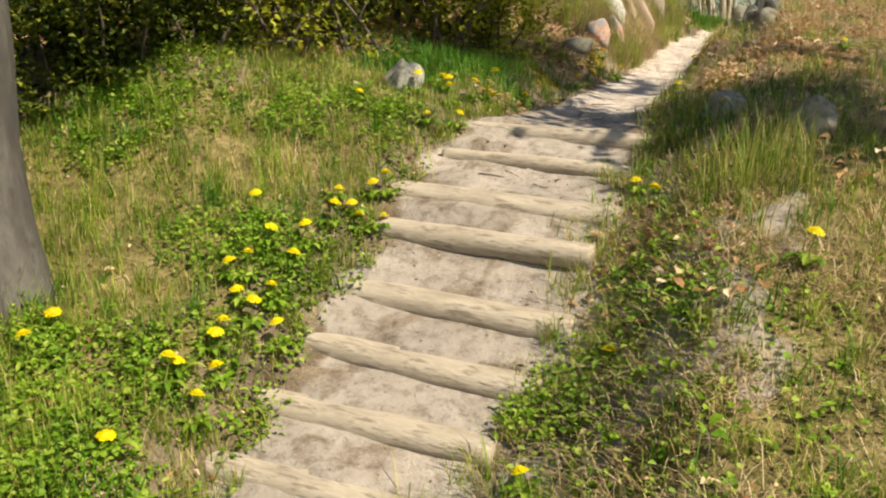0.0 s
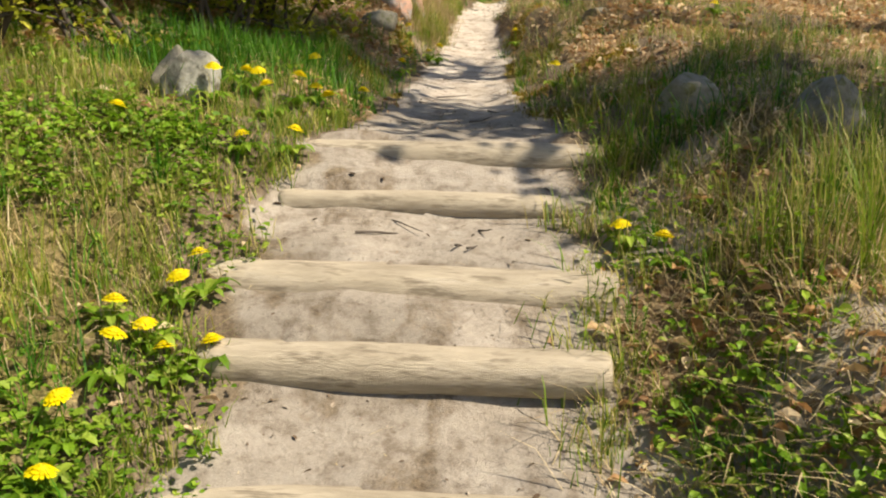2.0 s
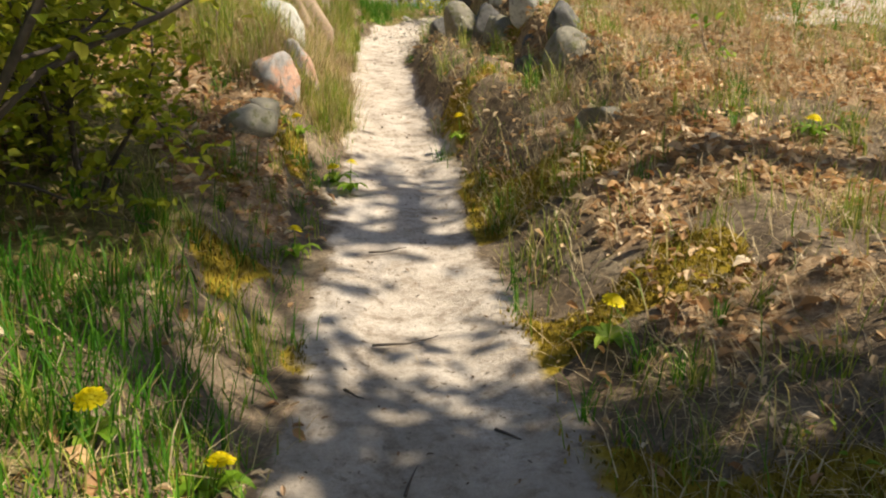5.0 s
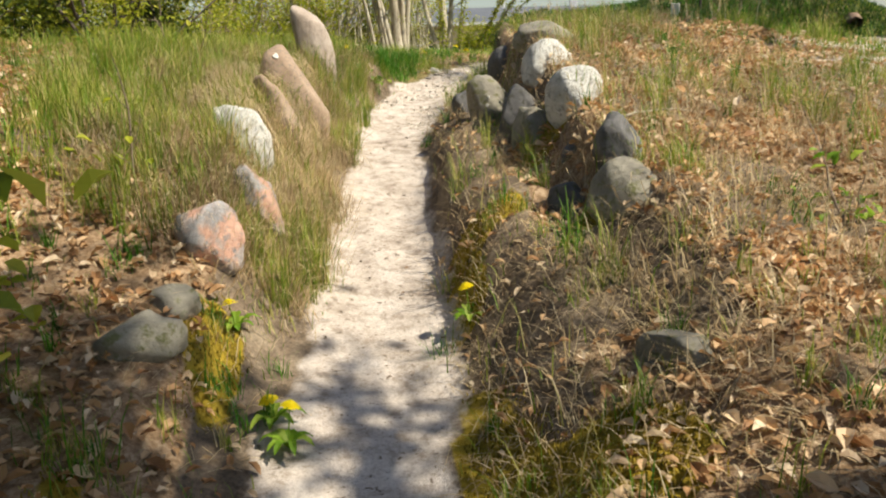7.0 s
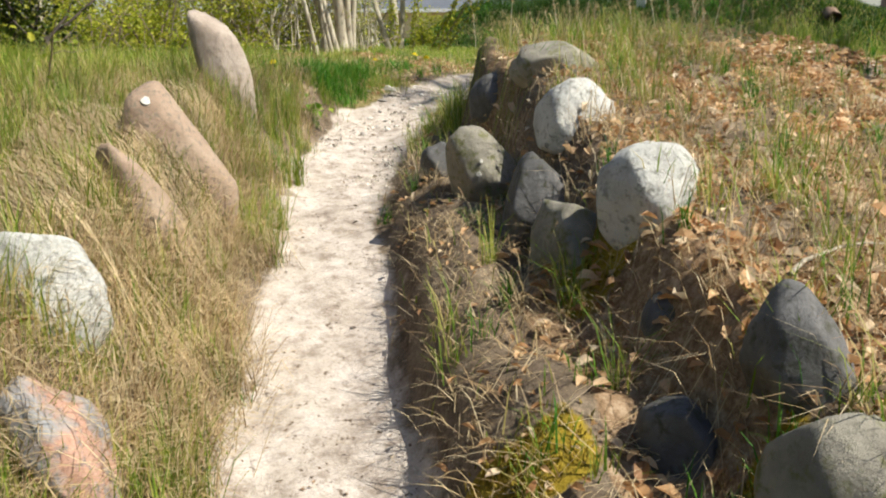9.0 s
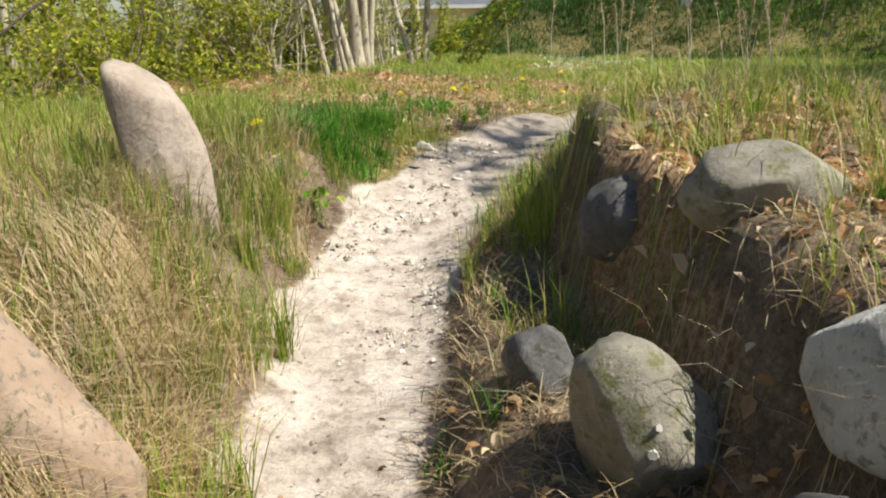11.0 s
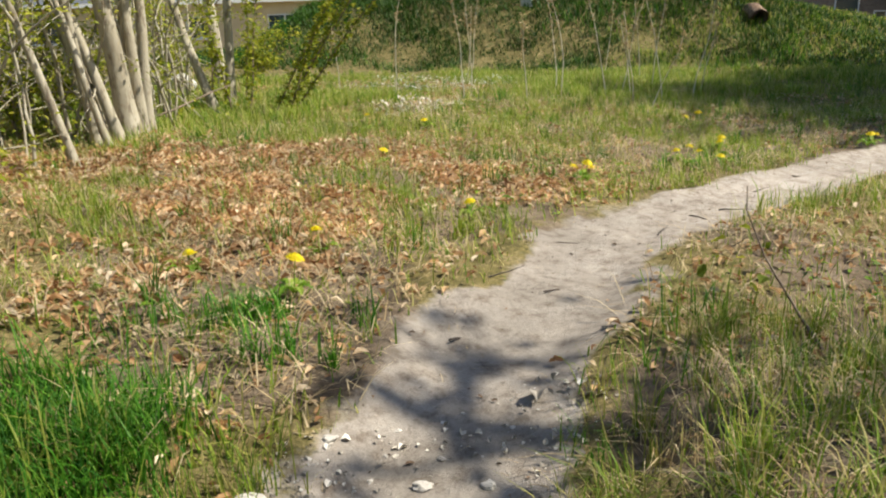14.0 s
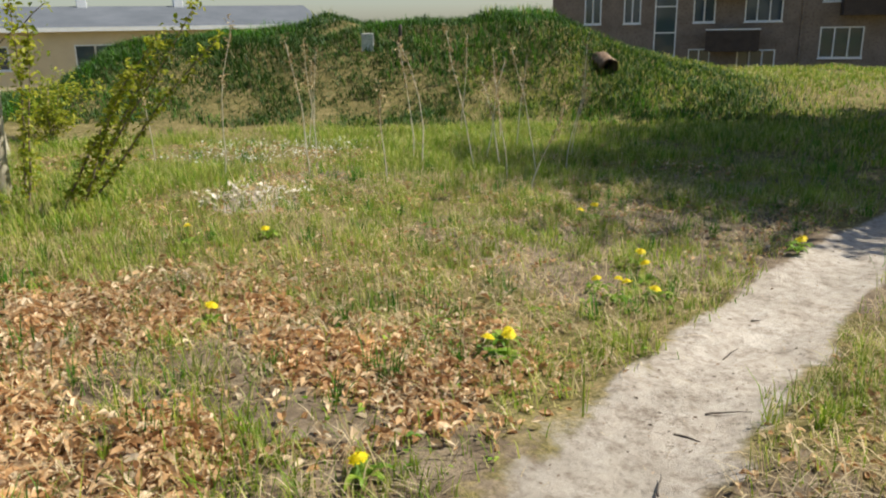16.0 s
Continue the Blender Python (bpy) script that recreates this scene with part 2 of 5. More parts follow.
DARK_WOOD = surface("dark_balcony_boards", [(0.3, (0.03, 0.02, 0.016)), (0.7, (0.065, 0.045, 0.035))], 3.0, 0.7, 0.2, 20.0)
SAWN = surface("rotten_wood", [(0.3, (0.1, 0.06, 0.035)), (0.5, (0.2, 0.125, 0.075)), (0.7, (0.3, 0.21, 0.14))], 6.0, 0.9, 0.7, 20.0, (0.08, 0.05, 0.03), 14.0)
GLASS = bpy.data.materials.new("window_glass")
GLASS.use_nodes = True
GLASS.node_tree.nodes["Principled BSDF"].inputs["Base Color"].default_value = (0.05, 0.07, 0.09, 1)
GLASS.node_tree.nodes["Principled BSDF"].inputs["Roughness"].default_value = 0.05
GLASS.node_tree.nodes["Principled BSDF"].inputs["Specular IOR Level"].default_value = 0.9

# ---- building blocks ----
rng = np.random.default_rng(7)


def mesh_of(name, verts, faces, material, smooth=False):
    """A mesh from arrays: faces all of one size."""
    verts, faces = np.asarray(verts, np.float32), np.asarray(faces, np.int32)
    k = faces.shape[1]
    me = bpy.data.meshes.new(name)
    me.vertices.add(len(verts))
    me.vertices.foreach_set("co", verts.ravel())
    me.loops.add(faces.size)
    me.loops.foreach_set("vertex_index", faces.ravel())
    me.polygons.add(len(faces))
    me.polygons.foreach_set("loop_start", np.arange(0, faces.size, k, dtype=np.int32))
    me.polygons.foreach_set("use_smooth", np.full(len(faces), smooth))
    me.update(calc_edges=True)
    me.materials.append(material)
    return me


def put(ob, parent=None):
    if parent is not None:
        ob.parent = parent
    return ob


def part(name, bm, material, parent, label=""):
    me = bpy.data.meshes.new(name)
    bm.to_mesh(me)
    bm.free()
    me.materials.append(material)
    ob = put(new(name, me), parent)
    return tagged(ob, label) if label else ob


def box(bm, x0, y0, z0, x1, y1, z1, bevel=0.0):
    made = bmesh.ops.create_cube(bm, size=1.0, matrix=Matrix.LocRotScale(((x0 + x1) / 2, (y0 + y1) / 2, (z0 + z1) / 2), None, (x1 - x0, y1 - y0, z1 - z0)))
    if bevel:
        edges = list({e for v in made["verts"] for e in v.link_edges})
        bmesh.ops.bevel(bm, geom=edges, offset=bevel, segments=1, affect="EDGES")


def boxed(name, ends, material, parent, bevel=0.0, label=""):
    bm = bmesh.new()
    box(bm, *ends, bevel=bevel)
    return part(name, bm, material, parent, label)


def tube(points, radii, sides=8, knots=0.0, seed=0):
    """Rings round a line of points: vertices and quads."""
    points, radii = np.asarray(points, float), np.asarray(radii, float)
    r = np.random.default_rng(seed)
    along = np.gradient(points, axis=0)
    along /= np.linalg.norm(along, axis=1)[:, None] + 1e-9
    side = np.cross(along, np.where(np.abs(along[:, 2:3]) < 0.9, [[0, 0, 1.0]], [[1.0, 0, 0]]))
    side /= np.linalg.norm(side, axis=1)[:, None] + 1e-9
    up = np.cross(side, along)
    a = np.linspace(0, 2 * np.pi, sides, endpoint=False)
    rad = radii[:, None] * (1 + knots * r.uniform(-1, 1, (len(points), sides)))
    v = points[:, None] + rad[..., None] * (np.cos(a)[None, :, None] * side[:, None] + np.sin(a)[None, :, None] * up[:, None])
    n = len(points)
    i, j = np.meshgrid(np.arange(n - 1), np.arange(sides), indexing="ij")
    q = np.stack([i * sides + j, i * sides + (j + 1) % sides, (i + 1) * sides + (j + 1) % sides, (i + 1) * sides + j], -1).reshape(-1, 4)
    return v.reshape(-1, 3), q


def joined(pieces):
    """Several (vertices, faces) as one."""
    v, q, at = [], [], 0
    for a, b in pieces:
        v.append(a)
        q.append(np.asarray(b) + at)
        at += len(a)
    return np.concatenate(v), np.concatenate(q)


def blades(p, height, width, lean, r, droop=0.5):
    """Grass blades rooted at p: two segments each, bent over by lean."""
    n = len(p)
    turn = r.uniform(0, 2 * np.pi, n)
    out = np.stack([np.cos(turn), np.sin(turn), np.zeros(n)], 1)
    flat = np.stack([-np.sin(turn), np.cos(turn), np.zeros(n)], 1)
    h, w, l = height[:, None], width[:, None], lean[:, None]
    up = np.array([[0, 0, 1.0]])
    mid = p + up * h * 0.6 * np.sqrt(np.clip(1 - (0.5 * l) ** 2, 0.1, 1)) + out * h * l * 0.35
    tip = mid + (up * (1 - l * droop) * 0.42 + out * l * 0.55) * h
    v = np.stack([p - flat * w, p + flat * w, mid - flat * w * 0.75, mid + flat * w * 0.75, tip], 1).reshape(-1, 3)
    b = np.arange(n)[:, None] * 5
    f = np.concatenate([b + [0, 1, 3], b + [0, 3, 2], b + [2, 3, 4]], 0)
    return v, f


def leaves(p, size, r, tilt=0.6, narrow=0.55, curl=0.25):
    """Small oval, cupped leaves at p: six triangles each."""
    n = len(p)
    turn, lift = r.uniform(0, 2 * np.pi, n), r.normal(0, tilt, n)
    a = np.stack([np.cos(turn) * np.cos(lift), np.sin(turn) * np.cos(lift), np.sin(lift)], 1)
    b = np.stack([-np.sin(turn), np.cos(turn), r.normal(0, 0.4, n)], 1)
    b /= np.linalg.norm(b, axis=1)[:, None]
    c = np.cross(a, b)
    s = size[:, None]
    c, s = c * curl, size[:, None]
    v = np.stack([p, p + s * (0.28 * a + 0.42 * narrow * b + 0.5 * c), p + s * (0.68 * a + 0.4 * narrow * b + 0.8 * c), p + s * (a - 0.25 * c),
                  p + s * (0.68 * a - 0.4 * narrow * b + 0.8 * c), p + s * (0.28 * a - 0.42 * narrow * b + 0.5 * c), p + s * (0.5 * a + 0.05 * c)], 1).reshape(-1, 3)
    k = np.arange(n)[:, None] * 7
    f = np.concatenate([k + [i, (i + 1) % 6, 6] for i in range(6)], 0)
    return v, f


def tufted(centres, each, spread, r):
    """Blade roots in tufts round the centres."""
    p = np.repeat(centres, each, axis=0)
    p[:, :2] += r.normal(0, 1, (len(p), 2)) * spread * r.uniform(0.4, 1.4, (len(centres), 1)).repeat(each, axis=0)
    p[:, 2] = land(p[:, 0], p[:, 1])
    return p


def sown(n, x0, x1, y0, y1, chance, r):
    """Points on the ground of that rectangle, kept by chance(x, y)."""
    x, y = r.uniform(x0, x1, n), r.uniform(y0, y1, n)
    keep = r.uniform(0, 1, n) < chance(x, y)
    x, y = x[keep], y[keep]
    return np.stack([x, y, land(x, y)], 1)


def stuff(name, vf, material, label, category):
    return tagged(new(name, mesh_of(name, *vf, material)), label, category, kind="stuff")
# ---- the lie of the land ----
LINE = [(2.9, -3), (2.75, 0), (2.25, 2.0), (2.12, 2.8), (2.1, 3.5), (2.2, 4.25), (2.3, 5.0), (2.4, 5.4), (2.5, 6.2),
        (2.62, 7.5), (2.82, 9.0), (2.93, 10.0), (3.02, 11.2), (3.13, 12.3), (3.32, 13.2), (3.64, 14.1), (4.24, 15.03),
        (4.82, 15.64), (5.38, 16.08), (5.9, 16.6), (7.0, 16.95), (8.0, 17.25), (9.0, 17.55), (10.6, 17.95), (14, 18.6), (30, 21)]
LINE_X, LINE_Y = np.array(LINE, float).T
ALONG = np.array([-3, 0, 2.0, 2.8, 3.5, 3.9, 4.25, 4.5, 5.0, 5.4, 6.2, 7.5, 9.0, 10.0, 11.2, 12.3, 13.2, 14.0, 14.9, 16.0])
RISE = np.array([0.4, 0.4, 0.3, 0.35, 0.64, 0.84, 1.02, 1.20, 1.38, 1.58, 1.62, 1.68, 1.80, 1.92, 2.05, 2.2, 2.28, 2.36, 2.45, 2.47])
BANKS_Y = np.array([-3, 0, 2.0, 3.5, 4.25, 5.0, 5.4, 6.5, 7.5, 8.5, 9.6, 10.3, 11.8, 12.6, 13.35, 14.2, 15.0, 16.4])
LEFT_NEAR = np.array([0.45, 0.45, 0.5, 0.87, 1.2, 1.62, 1.75, 1.82, 1.9, 2.02, 2.3, 2.52, 2.62, 2.66, 2.7, 2.68, 2.62, 2.5])
LEFT_FAR = np.array([0.5, 0.5, 0.6, 0.95, 1.35, 1.82, 1.9, 2.0, 2.1, 2.3, 2.6, 2.85, 2.95, 2.95, 2.9, 2.75, 2.62, 2.5])
RIGHT_NEAR = np.array([0.4, 0.42, 0.45, 0.9, 1.3, 1.56, 1.68, 1.78, 1.93, 2.06, 2.2, 2.3, 2.4, 2.44, 2.46, 2.5, 2.5, 2.46])
RIGHT_MID = np.array([0.5, 0.55, 0.6, 1.15, 1.5, 1.7, 1.8, 1.92, 2.12, 2.3, 2.52, 2.65, 2.88, 2.98, 3.08, 2.82, 2.56, 2.46])
RIGHT_FAR = np.array([0.2, 0.3, 0.7, 1.4, 1.8, 1.9, 1.95, 2.08, 2.2, 2.32, 2.6, 2.75, 2.9, 2.9, 2.85, 2.7, 2.5, 2.46])
MOUND = (16.4, 33.5)


def mound_axes(x, y):
    ex, ey = x - MOUND[0], y - MOUND[1]
    return ex * 0.8 - ey * 0.6, ex * 0.6 + ey * 0.8


def ease(a):
    a = np.clip(a, 0, 1)
    return a * a * (3 - 2 * a)


def speckle(x, y, size, seed=0):
    """Smooth value noise from 0 to 1 with cells of that size."""
    u, v = np.asarray(x, float) / size + 17.3 * seed, np.asarray(y, float) / size - 9.1 * seed
    i, j = np.floor(u).astype(np.int64), np.floor(v).astype(np.int64)
    a, b = ease(u - i), ease(v - j)

    def corner(m, n):
        h = (m * 374761393 + n * 668265263 + seed * 1442695041) & 0x7FFFFFFF
        h = ((h ^ (h >> 13)) * 1274126177) & 0x7FFFFFFF
        return ((h ^ (h >> 16)) & 0xFFFF) / 65535.0

    return (corner(i, j) * (1 - a) + corner(i + 1, j) * a) * (1 - b) + (corner(i, j + 1) * (1 - a) + corner(i + 1, j + 1) * a) * b


def to_path(x, y):
    """Distance from the middle of the path, and which side (over 0: to its right)."""
    x, y = np.asarray(x, float), np.asarray(y, float)
    best, side = np.full(x.shape, 1e9), np.zeros(x.shape)
    for n in range(len(LINE) - 1):
        ax, ay, bx, by = LINE_X[n], LINE_Y[n], LINE_X[n + 1], LINE_Y[n + 1]
        dx, dy = bx - ax, by - ay
        s = np.clip(((x - ax) * dx + (y - ay) * dy) / (dx * dx + dy * dy), 0, 1)
        d = np.hypot(x - ax - s * dx, y - ay - s * dy)
        near = d < best
        best = np.where(near, d, best)
        side = np.where(near, np.sign((x - ax) * dy - (y - ay) * dx), side)
    return best, side


def half_width(y):
    return np.interp(y, [0, 2.5, 3.2, 5.4, 6.2, 7.5, 9, 11, 13, 14.4, 15.2, 16.5], [0.5, 0.5, 0.5, 0.56, 0.4, 0.36, 0.33, 0.29, 0.31, 0.35, 0.34, 0.33])


LOGS = [(1.76, 5.54, 3.05, 5.30, 0.085, 0.0), (1.76, 5.17, 2.95, 5.02, 0.06, -0.028), (1.52, 4.77, 2.92, 4.57, 0.1, -0.004),
        (1.62, 4.41, 2.82, 4.25, 0.08, -0.016), (1.54, 4.03, 2.80, 3.87, 0.095, -0.008), (1.54, 3.67, 2.72, 3.51, 0.08, -0.022),
        (1.42, 3.33, 2.60, 3.21, 0.08, -0.026), (1.40, 2.99, 2.44, 2.89, 0.08, -0.026)]


def treads(x, y):
    """The trodden steps between the logs: raised behind each log, hollowed in front of the next."""
    at = [ay + (by - ay) * (np.clip(x, 1.4, 3.0) - ax) / (bx - ax) for ax, ay, bx, by, *_ in LOGS]
    z = np.where((y >= at[0]) & (y < at[0] + 0.5), 0.034 * (1 - (y - at[0]) / 0.5), 0.0)
    for high, low in zip(at, at[1:]):
        z = np.where((y >= low) & (y < high), 0.034 * (1 - 2 * (y - low) / (high - low)), z)
    return z


def scarp(x, y):
    """The steep bare face of the right bank, 0 to 1."""
    off = x - np.interp(np.clip(y, -3, 16), LINE_Y[:17], LINE_X[:17])
    return ease((off - 0.5) / 0.15) * ease((1.12 - off) / 0.15) * ease((y - 9.3) / 0.5) * ease((14.8 - y) / 0.5)


def land(x, y):
    """The height of the ground."""
    x, y = np.asarray(x, float), np.asarray(y, float)
    w = np.clip(y, -3, 16)
    mid = np.interp(w, LINE_Y[:17], LINE_X[:17])
    off = x - mid
    z = np.interp(w, ALONG, RISE)
    hw = np.interp(w, [0, 5.4, 6.2, 9, 11, 13, 15], [0.46, 0.5, 0.4, 0.33, 0.28, 0.31, 0.4])
    ln, lf = np.interp(w, BANKS_Y, LEFT_NEAR), np.interp(w, BANKS_Y, LEFT_FAR)
    rn, rm, rf = (np.interp(w, BANKS_Y, a) for a in (RIGHT_NEAR, RIGHT_MID, RIGHT_FAR))
    steep = ease((w - 9.0) / 0.8) * ease((15.0 - w) / 0.7)
    gentle = np.where(w < 5.4, 0.8, 0.5)
    left = z + (ln - z) * ease((-off - hw) / 0.5) + (lf - ln) * ease((-off - 0.9) / 1.6)
    lip = (1 - 0.5 * steep) * ease((off - hw) / (gentle - 0.2 * steep)) + 0.5 * steep * ease((off - hw) / 0.12)
    face = ease((off - 0.78 - 0.06 * steep + 0.14 * ease((w - 12.0) / 1.2)) / (0.55 - (0.3 + 0.06 * ease((w - 12.0) / 0.8)) * steep))
    right = z + (rn - z) * lip + (rm - rn) * face + (rf - rm) * ease((off - 1.8) / 2.5)
    z = np.where(off < 0, left, right) + treads(x, y) * ease((0.64 - np.abs(off)) / 0.16)
    z = z + 0.0436 * (np.clip(y, 0, 16) - 10)
    # beyond the banks everything levels out to the meadow
    z = z + (2.82 - 0.04 * (np.clip(x, 3, 12) - 5) - z) * ease((y - 14.2) / 2.2)
    # the overgrown mound
    u, v = mound_axes(x, y)
    rise = ease((u + 8.2) / 2.4) * (0.78 * ease((9.0 - u) / 6.6) + 0.22 * ease((22.0 - u) / 14.0)) * ease((7.9 - np.abs(v)) / 4.4)
    z = z + rise * (1.02 + 0.03 * (u + 8) + 0.55 * speckle(x, y, 2.4, 4) + 0.36 * speckle(x, y, 1.1, 6))
    # and beyond it the land falls away
    z = z - 1.7 * ease((np.hypot(x - 4, y - 15) - 27) / 12)
    d, _ = to_path(x, y)
    rough = ease((d - 0.25) / 0.4)
    z = z + scarp(x, y) * (0.13 * (speckle(x, y, 0.3, 7) - 0.5) + 0.1 * (speckle(x, y, 0.13, 8) - 0.5))
    z = z + rough * (0.10 * (speckle(x, y, 0.9, 1) - 0.5) + 0.05 * (speckle(x, y, 0.28, 2) - 0.5))
    z = z + (1 - rough) * (0.03 * (speckle(x, y, 0.17, 3) - 0.5) + 0.035 * (speckle(x, y, 0.42, 5) - 0.5))
    return z - 0.03 * (1 - ease((d - 0.1) / 0.25)) * ease((y - 5.6) / 0.5)

# ---- ground ----


def spaced(lo, hi, fine, reach, growth=1.16):
    mid = np.arange(lo, hi + fine / 2, fine)
    steps, s, at = [], fine, 0.0
    while at < reach:
        s *= growth
        at += s
        steps.append(at)
    steps = np.array(steps)
    return np.concatenate([lo - steps[::-1], mid, hi + steps])


def covers(x, y):
    """How far sand, turf, moss, leaf litter and grey dust cover the ground, 0 to 1."""
    d, side = to_path(x, y)
    hw = half_width(y) + (0.12 + 0.14 * (y < 5.3)) * (speckle(x, y, 0.35, 11) - 0.5) + 0.08 * (speckle(x, y, 0.12, 12) - 0.5)
    sand = ease((hw + 0.13 - d) / 0.28)
    sand = sand * (1 - 0.55 * (y < 5.6) * ease((speckle(x, y, 0.16, 22) - 0.52) / 0.15)) * (1 - 0.5 * (y > 14.2) * ease((speckle(x, y, 0.22, 23) - 0.55) / 0.15) * ease((d - 0.15) / 0.15))
    spill = ease((y - 12.2) / 1.0) * ease((15.3 - y) / 0.6) * (side < 0) * ease((hw + 0.1 - d) / 0.15)
    bare = ease((0.6 * speckle(x, y, 1.1, 21) + 0.4 * speckle(x + 0.3 * y, y - 0.2 * x, 0.45, 24) - 0.5) / 0.2) * ease((y - 6.6) / 1.2) * ease((13 - y) / 1.2) * ease((9 - x) / 1.5) * 0.9
    heap = ease((0.55 - np.hypot((x - 7.1) / 1.3, y - 21.9)) / 0.3)
    worn = 0.85 * ease((0.7 * speckle(x, y, 0.5, 25) + 0.3 * speckle(x, y, 0.15, 26) - 0.46) / 0.12) * (side > 0) * ease((d - 0.4) / 0.2) * ease((1.7 - d) / 0.4) * ease((5.3 - y) / 0.3)
    sand = np.maximum.reduce([sand, worn, spill, bare * ease((x - 5.2) / 0.8), heap])
    far_off = ease((np.hypot(x - 3.5, y - 11) - 11) / 8)
    turf = 0.75 * (ease((speckle(x, y, 1.3, 13) - 0.25) / 0.3) * (1 - far_off) + 0.8 * far_off) + 0.3 * ease((y - 15) / 2)
    turf = turf * (1 - 0.9 * ease((2.6 - d) / 0.9) * (side > 0) * (y > 5.4) * (y < 14.5)) * (1 - 0.6 * ease((1.1 - d) / 0.5) * (y < 14.5))
    moss = ease((speckle(x, y, 0.36, 14) - 0.55 + 0.16 * ease((y - 8.4) / 0.4) * ease((9.6 - y) / 0.4)) / 0.2) * ((side > 0) & (d > 0.3) & (d < 1.05) & (y > 5.6) & (y < 11.0))
    moss = np.maximum(moss, ease((speckle(x, y, 0.3, 15) - 0.62) / 0.2) * ((side < 0) & (d > 0.3) & (d < 0.85) & (y > 5.7) & (y < 10)))
    litter = litter_at(x, y)
    dust = 0.9 * ease((7.8 - y) / 1.8) + 0.95 * ease((y - 14.4) / 0.7) - 0.35 * ease((x - 6.2) / 1.0)
    return sand, turf, moss, litter, np.clip(dust * (speckle(x, y, 0.3, 16) * 0.6 + 0.5), 0, 1)


def litter_at(x, y):
    d, side = to_path(x, y)
    lit = ease((1.9 - np.hypot((x - 4.1) / 1.75, (y - 18.3) / 1.3)) / 1.1) * ease((0.6 * speckle(x, y, 0.9, 17) + 0.4 * speckle(x, y, 0.3, 27) - 0.33) / 0.26)
    lit = np.maximum(lit, 0.6 * ease((speckle(x, y, 0.35, 28) - 0.5) / 0.25) * ((side > 0) & (d > 0.6) & (d < 2.2) & (y > 2) & (y < 5.2)))
    lit = np.maximum(lit, 0.85 * ease((speckle(x, y, 0.45, 18) - 0.33) / 0.25) * ((side > 0) & (d > 0.7) & (d < 3.2) & (y > 6.5) & (y < 13)))
    lit = np.maximum(lit, 0.9 * ease((speckle(x, y, 0.6, 19) - 0.35) / 0.2) * (x < 2.2) * (y > 6.0) * (y < 11.5))
    return np.maximum(lit, ease((0.9 - x) / 0.6) * ease((y - 5.6) / 0.6) * ease((15 - y) / 2) * ease((x + 9) / 3))


gx, gy = spaced(-1.0, 8.0, 0.06, 900.0), spaced(1.5, 19.5, 0.06, 900.0)
GX, GY = np.meshgrid(gx, gy, indexing="ij")
verts = np.stack([GX, GY, land(GX, GY)], -1).reshape(-1, 3)
i, j = np.meshgrid(np.arange(len(gx) - 1), np.arange(len(gy) - 1), indexing="ij")
k = i * len(gy) + j
faces = np.stack([k, k + len(gy), k + len(gy) + 1, k + 1], -1).reshape(-1, 4)
me = mesh_of("ground", verts, faces, GROUND, True)
for name, values in zip(("sand", "turf", "moss", "litter", "dust"), covers(verts[:, 0], verts[:, 1])):
    a = me.attributes.new(name, "FLOAT", "POINT")
    a.data.foreach_set("value", np.asarray(values, np.float32))
tagged(new("ground", me), "sandy footpath through rough spring grass and bare soil", "ground", kind="structure")

# ---- the steps: half-buried round logs ----


def step_log(ax, ay, az, bx, by, bz, radius, seed):
    r = np.random.default_rng(seed)
    a, b = np.array([ax, ay, az]), np.array([bx, by, bz])
    mid, half = (a + b) / 2, np.linalg.norm(b - a) / 2
    u = np.concatenate([[-1, -0.998, -0.985], np.linspace(-0.95, 0.95, 26), [0.985, 0.998, 1]])
    line = np.stack([u * half, 0.006 * np.sin(u * 3 + seed), 0.008 * np.sin(u * 2.1 + 2 * seed)], 1)
    taper = np.array([0.02, 0.75, 0.95] + [1.0] * 26 + [0.95, 0.75, 0.02]) * (1 + 0.04 * np.sin(u * 5 + seed)) * (1 - 0.07 * u)
    v, q = tube(line, radius * taper, 20, 0.025, seed)
    # a worn, flattened top
    v[:, 2] = np.where(v[:, 2] > radius * 0.72, radius * 0.72 + (v[:, 2] - radius * 0.72) * 0.45, v[:, 2])
    ob = new("step_log", mesh_of("step_log", v, q, LOG, True))
    ob.matrix_world = Matrix.Translation(mid) @ Vector(b - a).to_track_quat("X", "Z").to_matrix().to_4x4()
    return tagged(ob, "weathered grey-brown round log set as a path step", "log step", "log steps")


for n, (ax, ay, bx, by, rad, lift) in enumerate(LOGS):
    back = float(land((ax + bx) / 2, (ay + by) / 2 + 0.07))
    step_log(ax, ay, back + lift - rad * 0.9, bx, by, back + lift - rad * 0.9, rad, n)

# ---- boulders ----


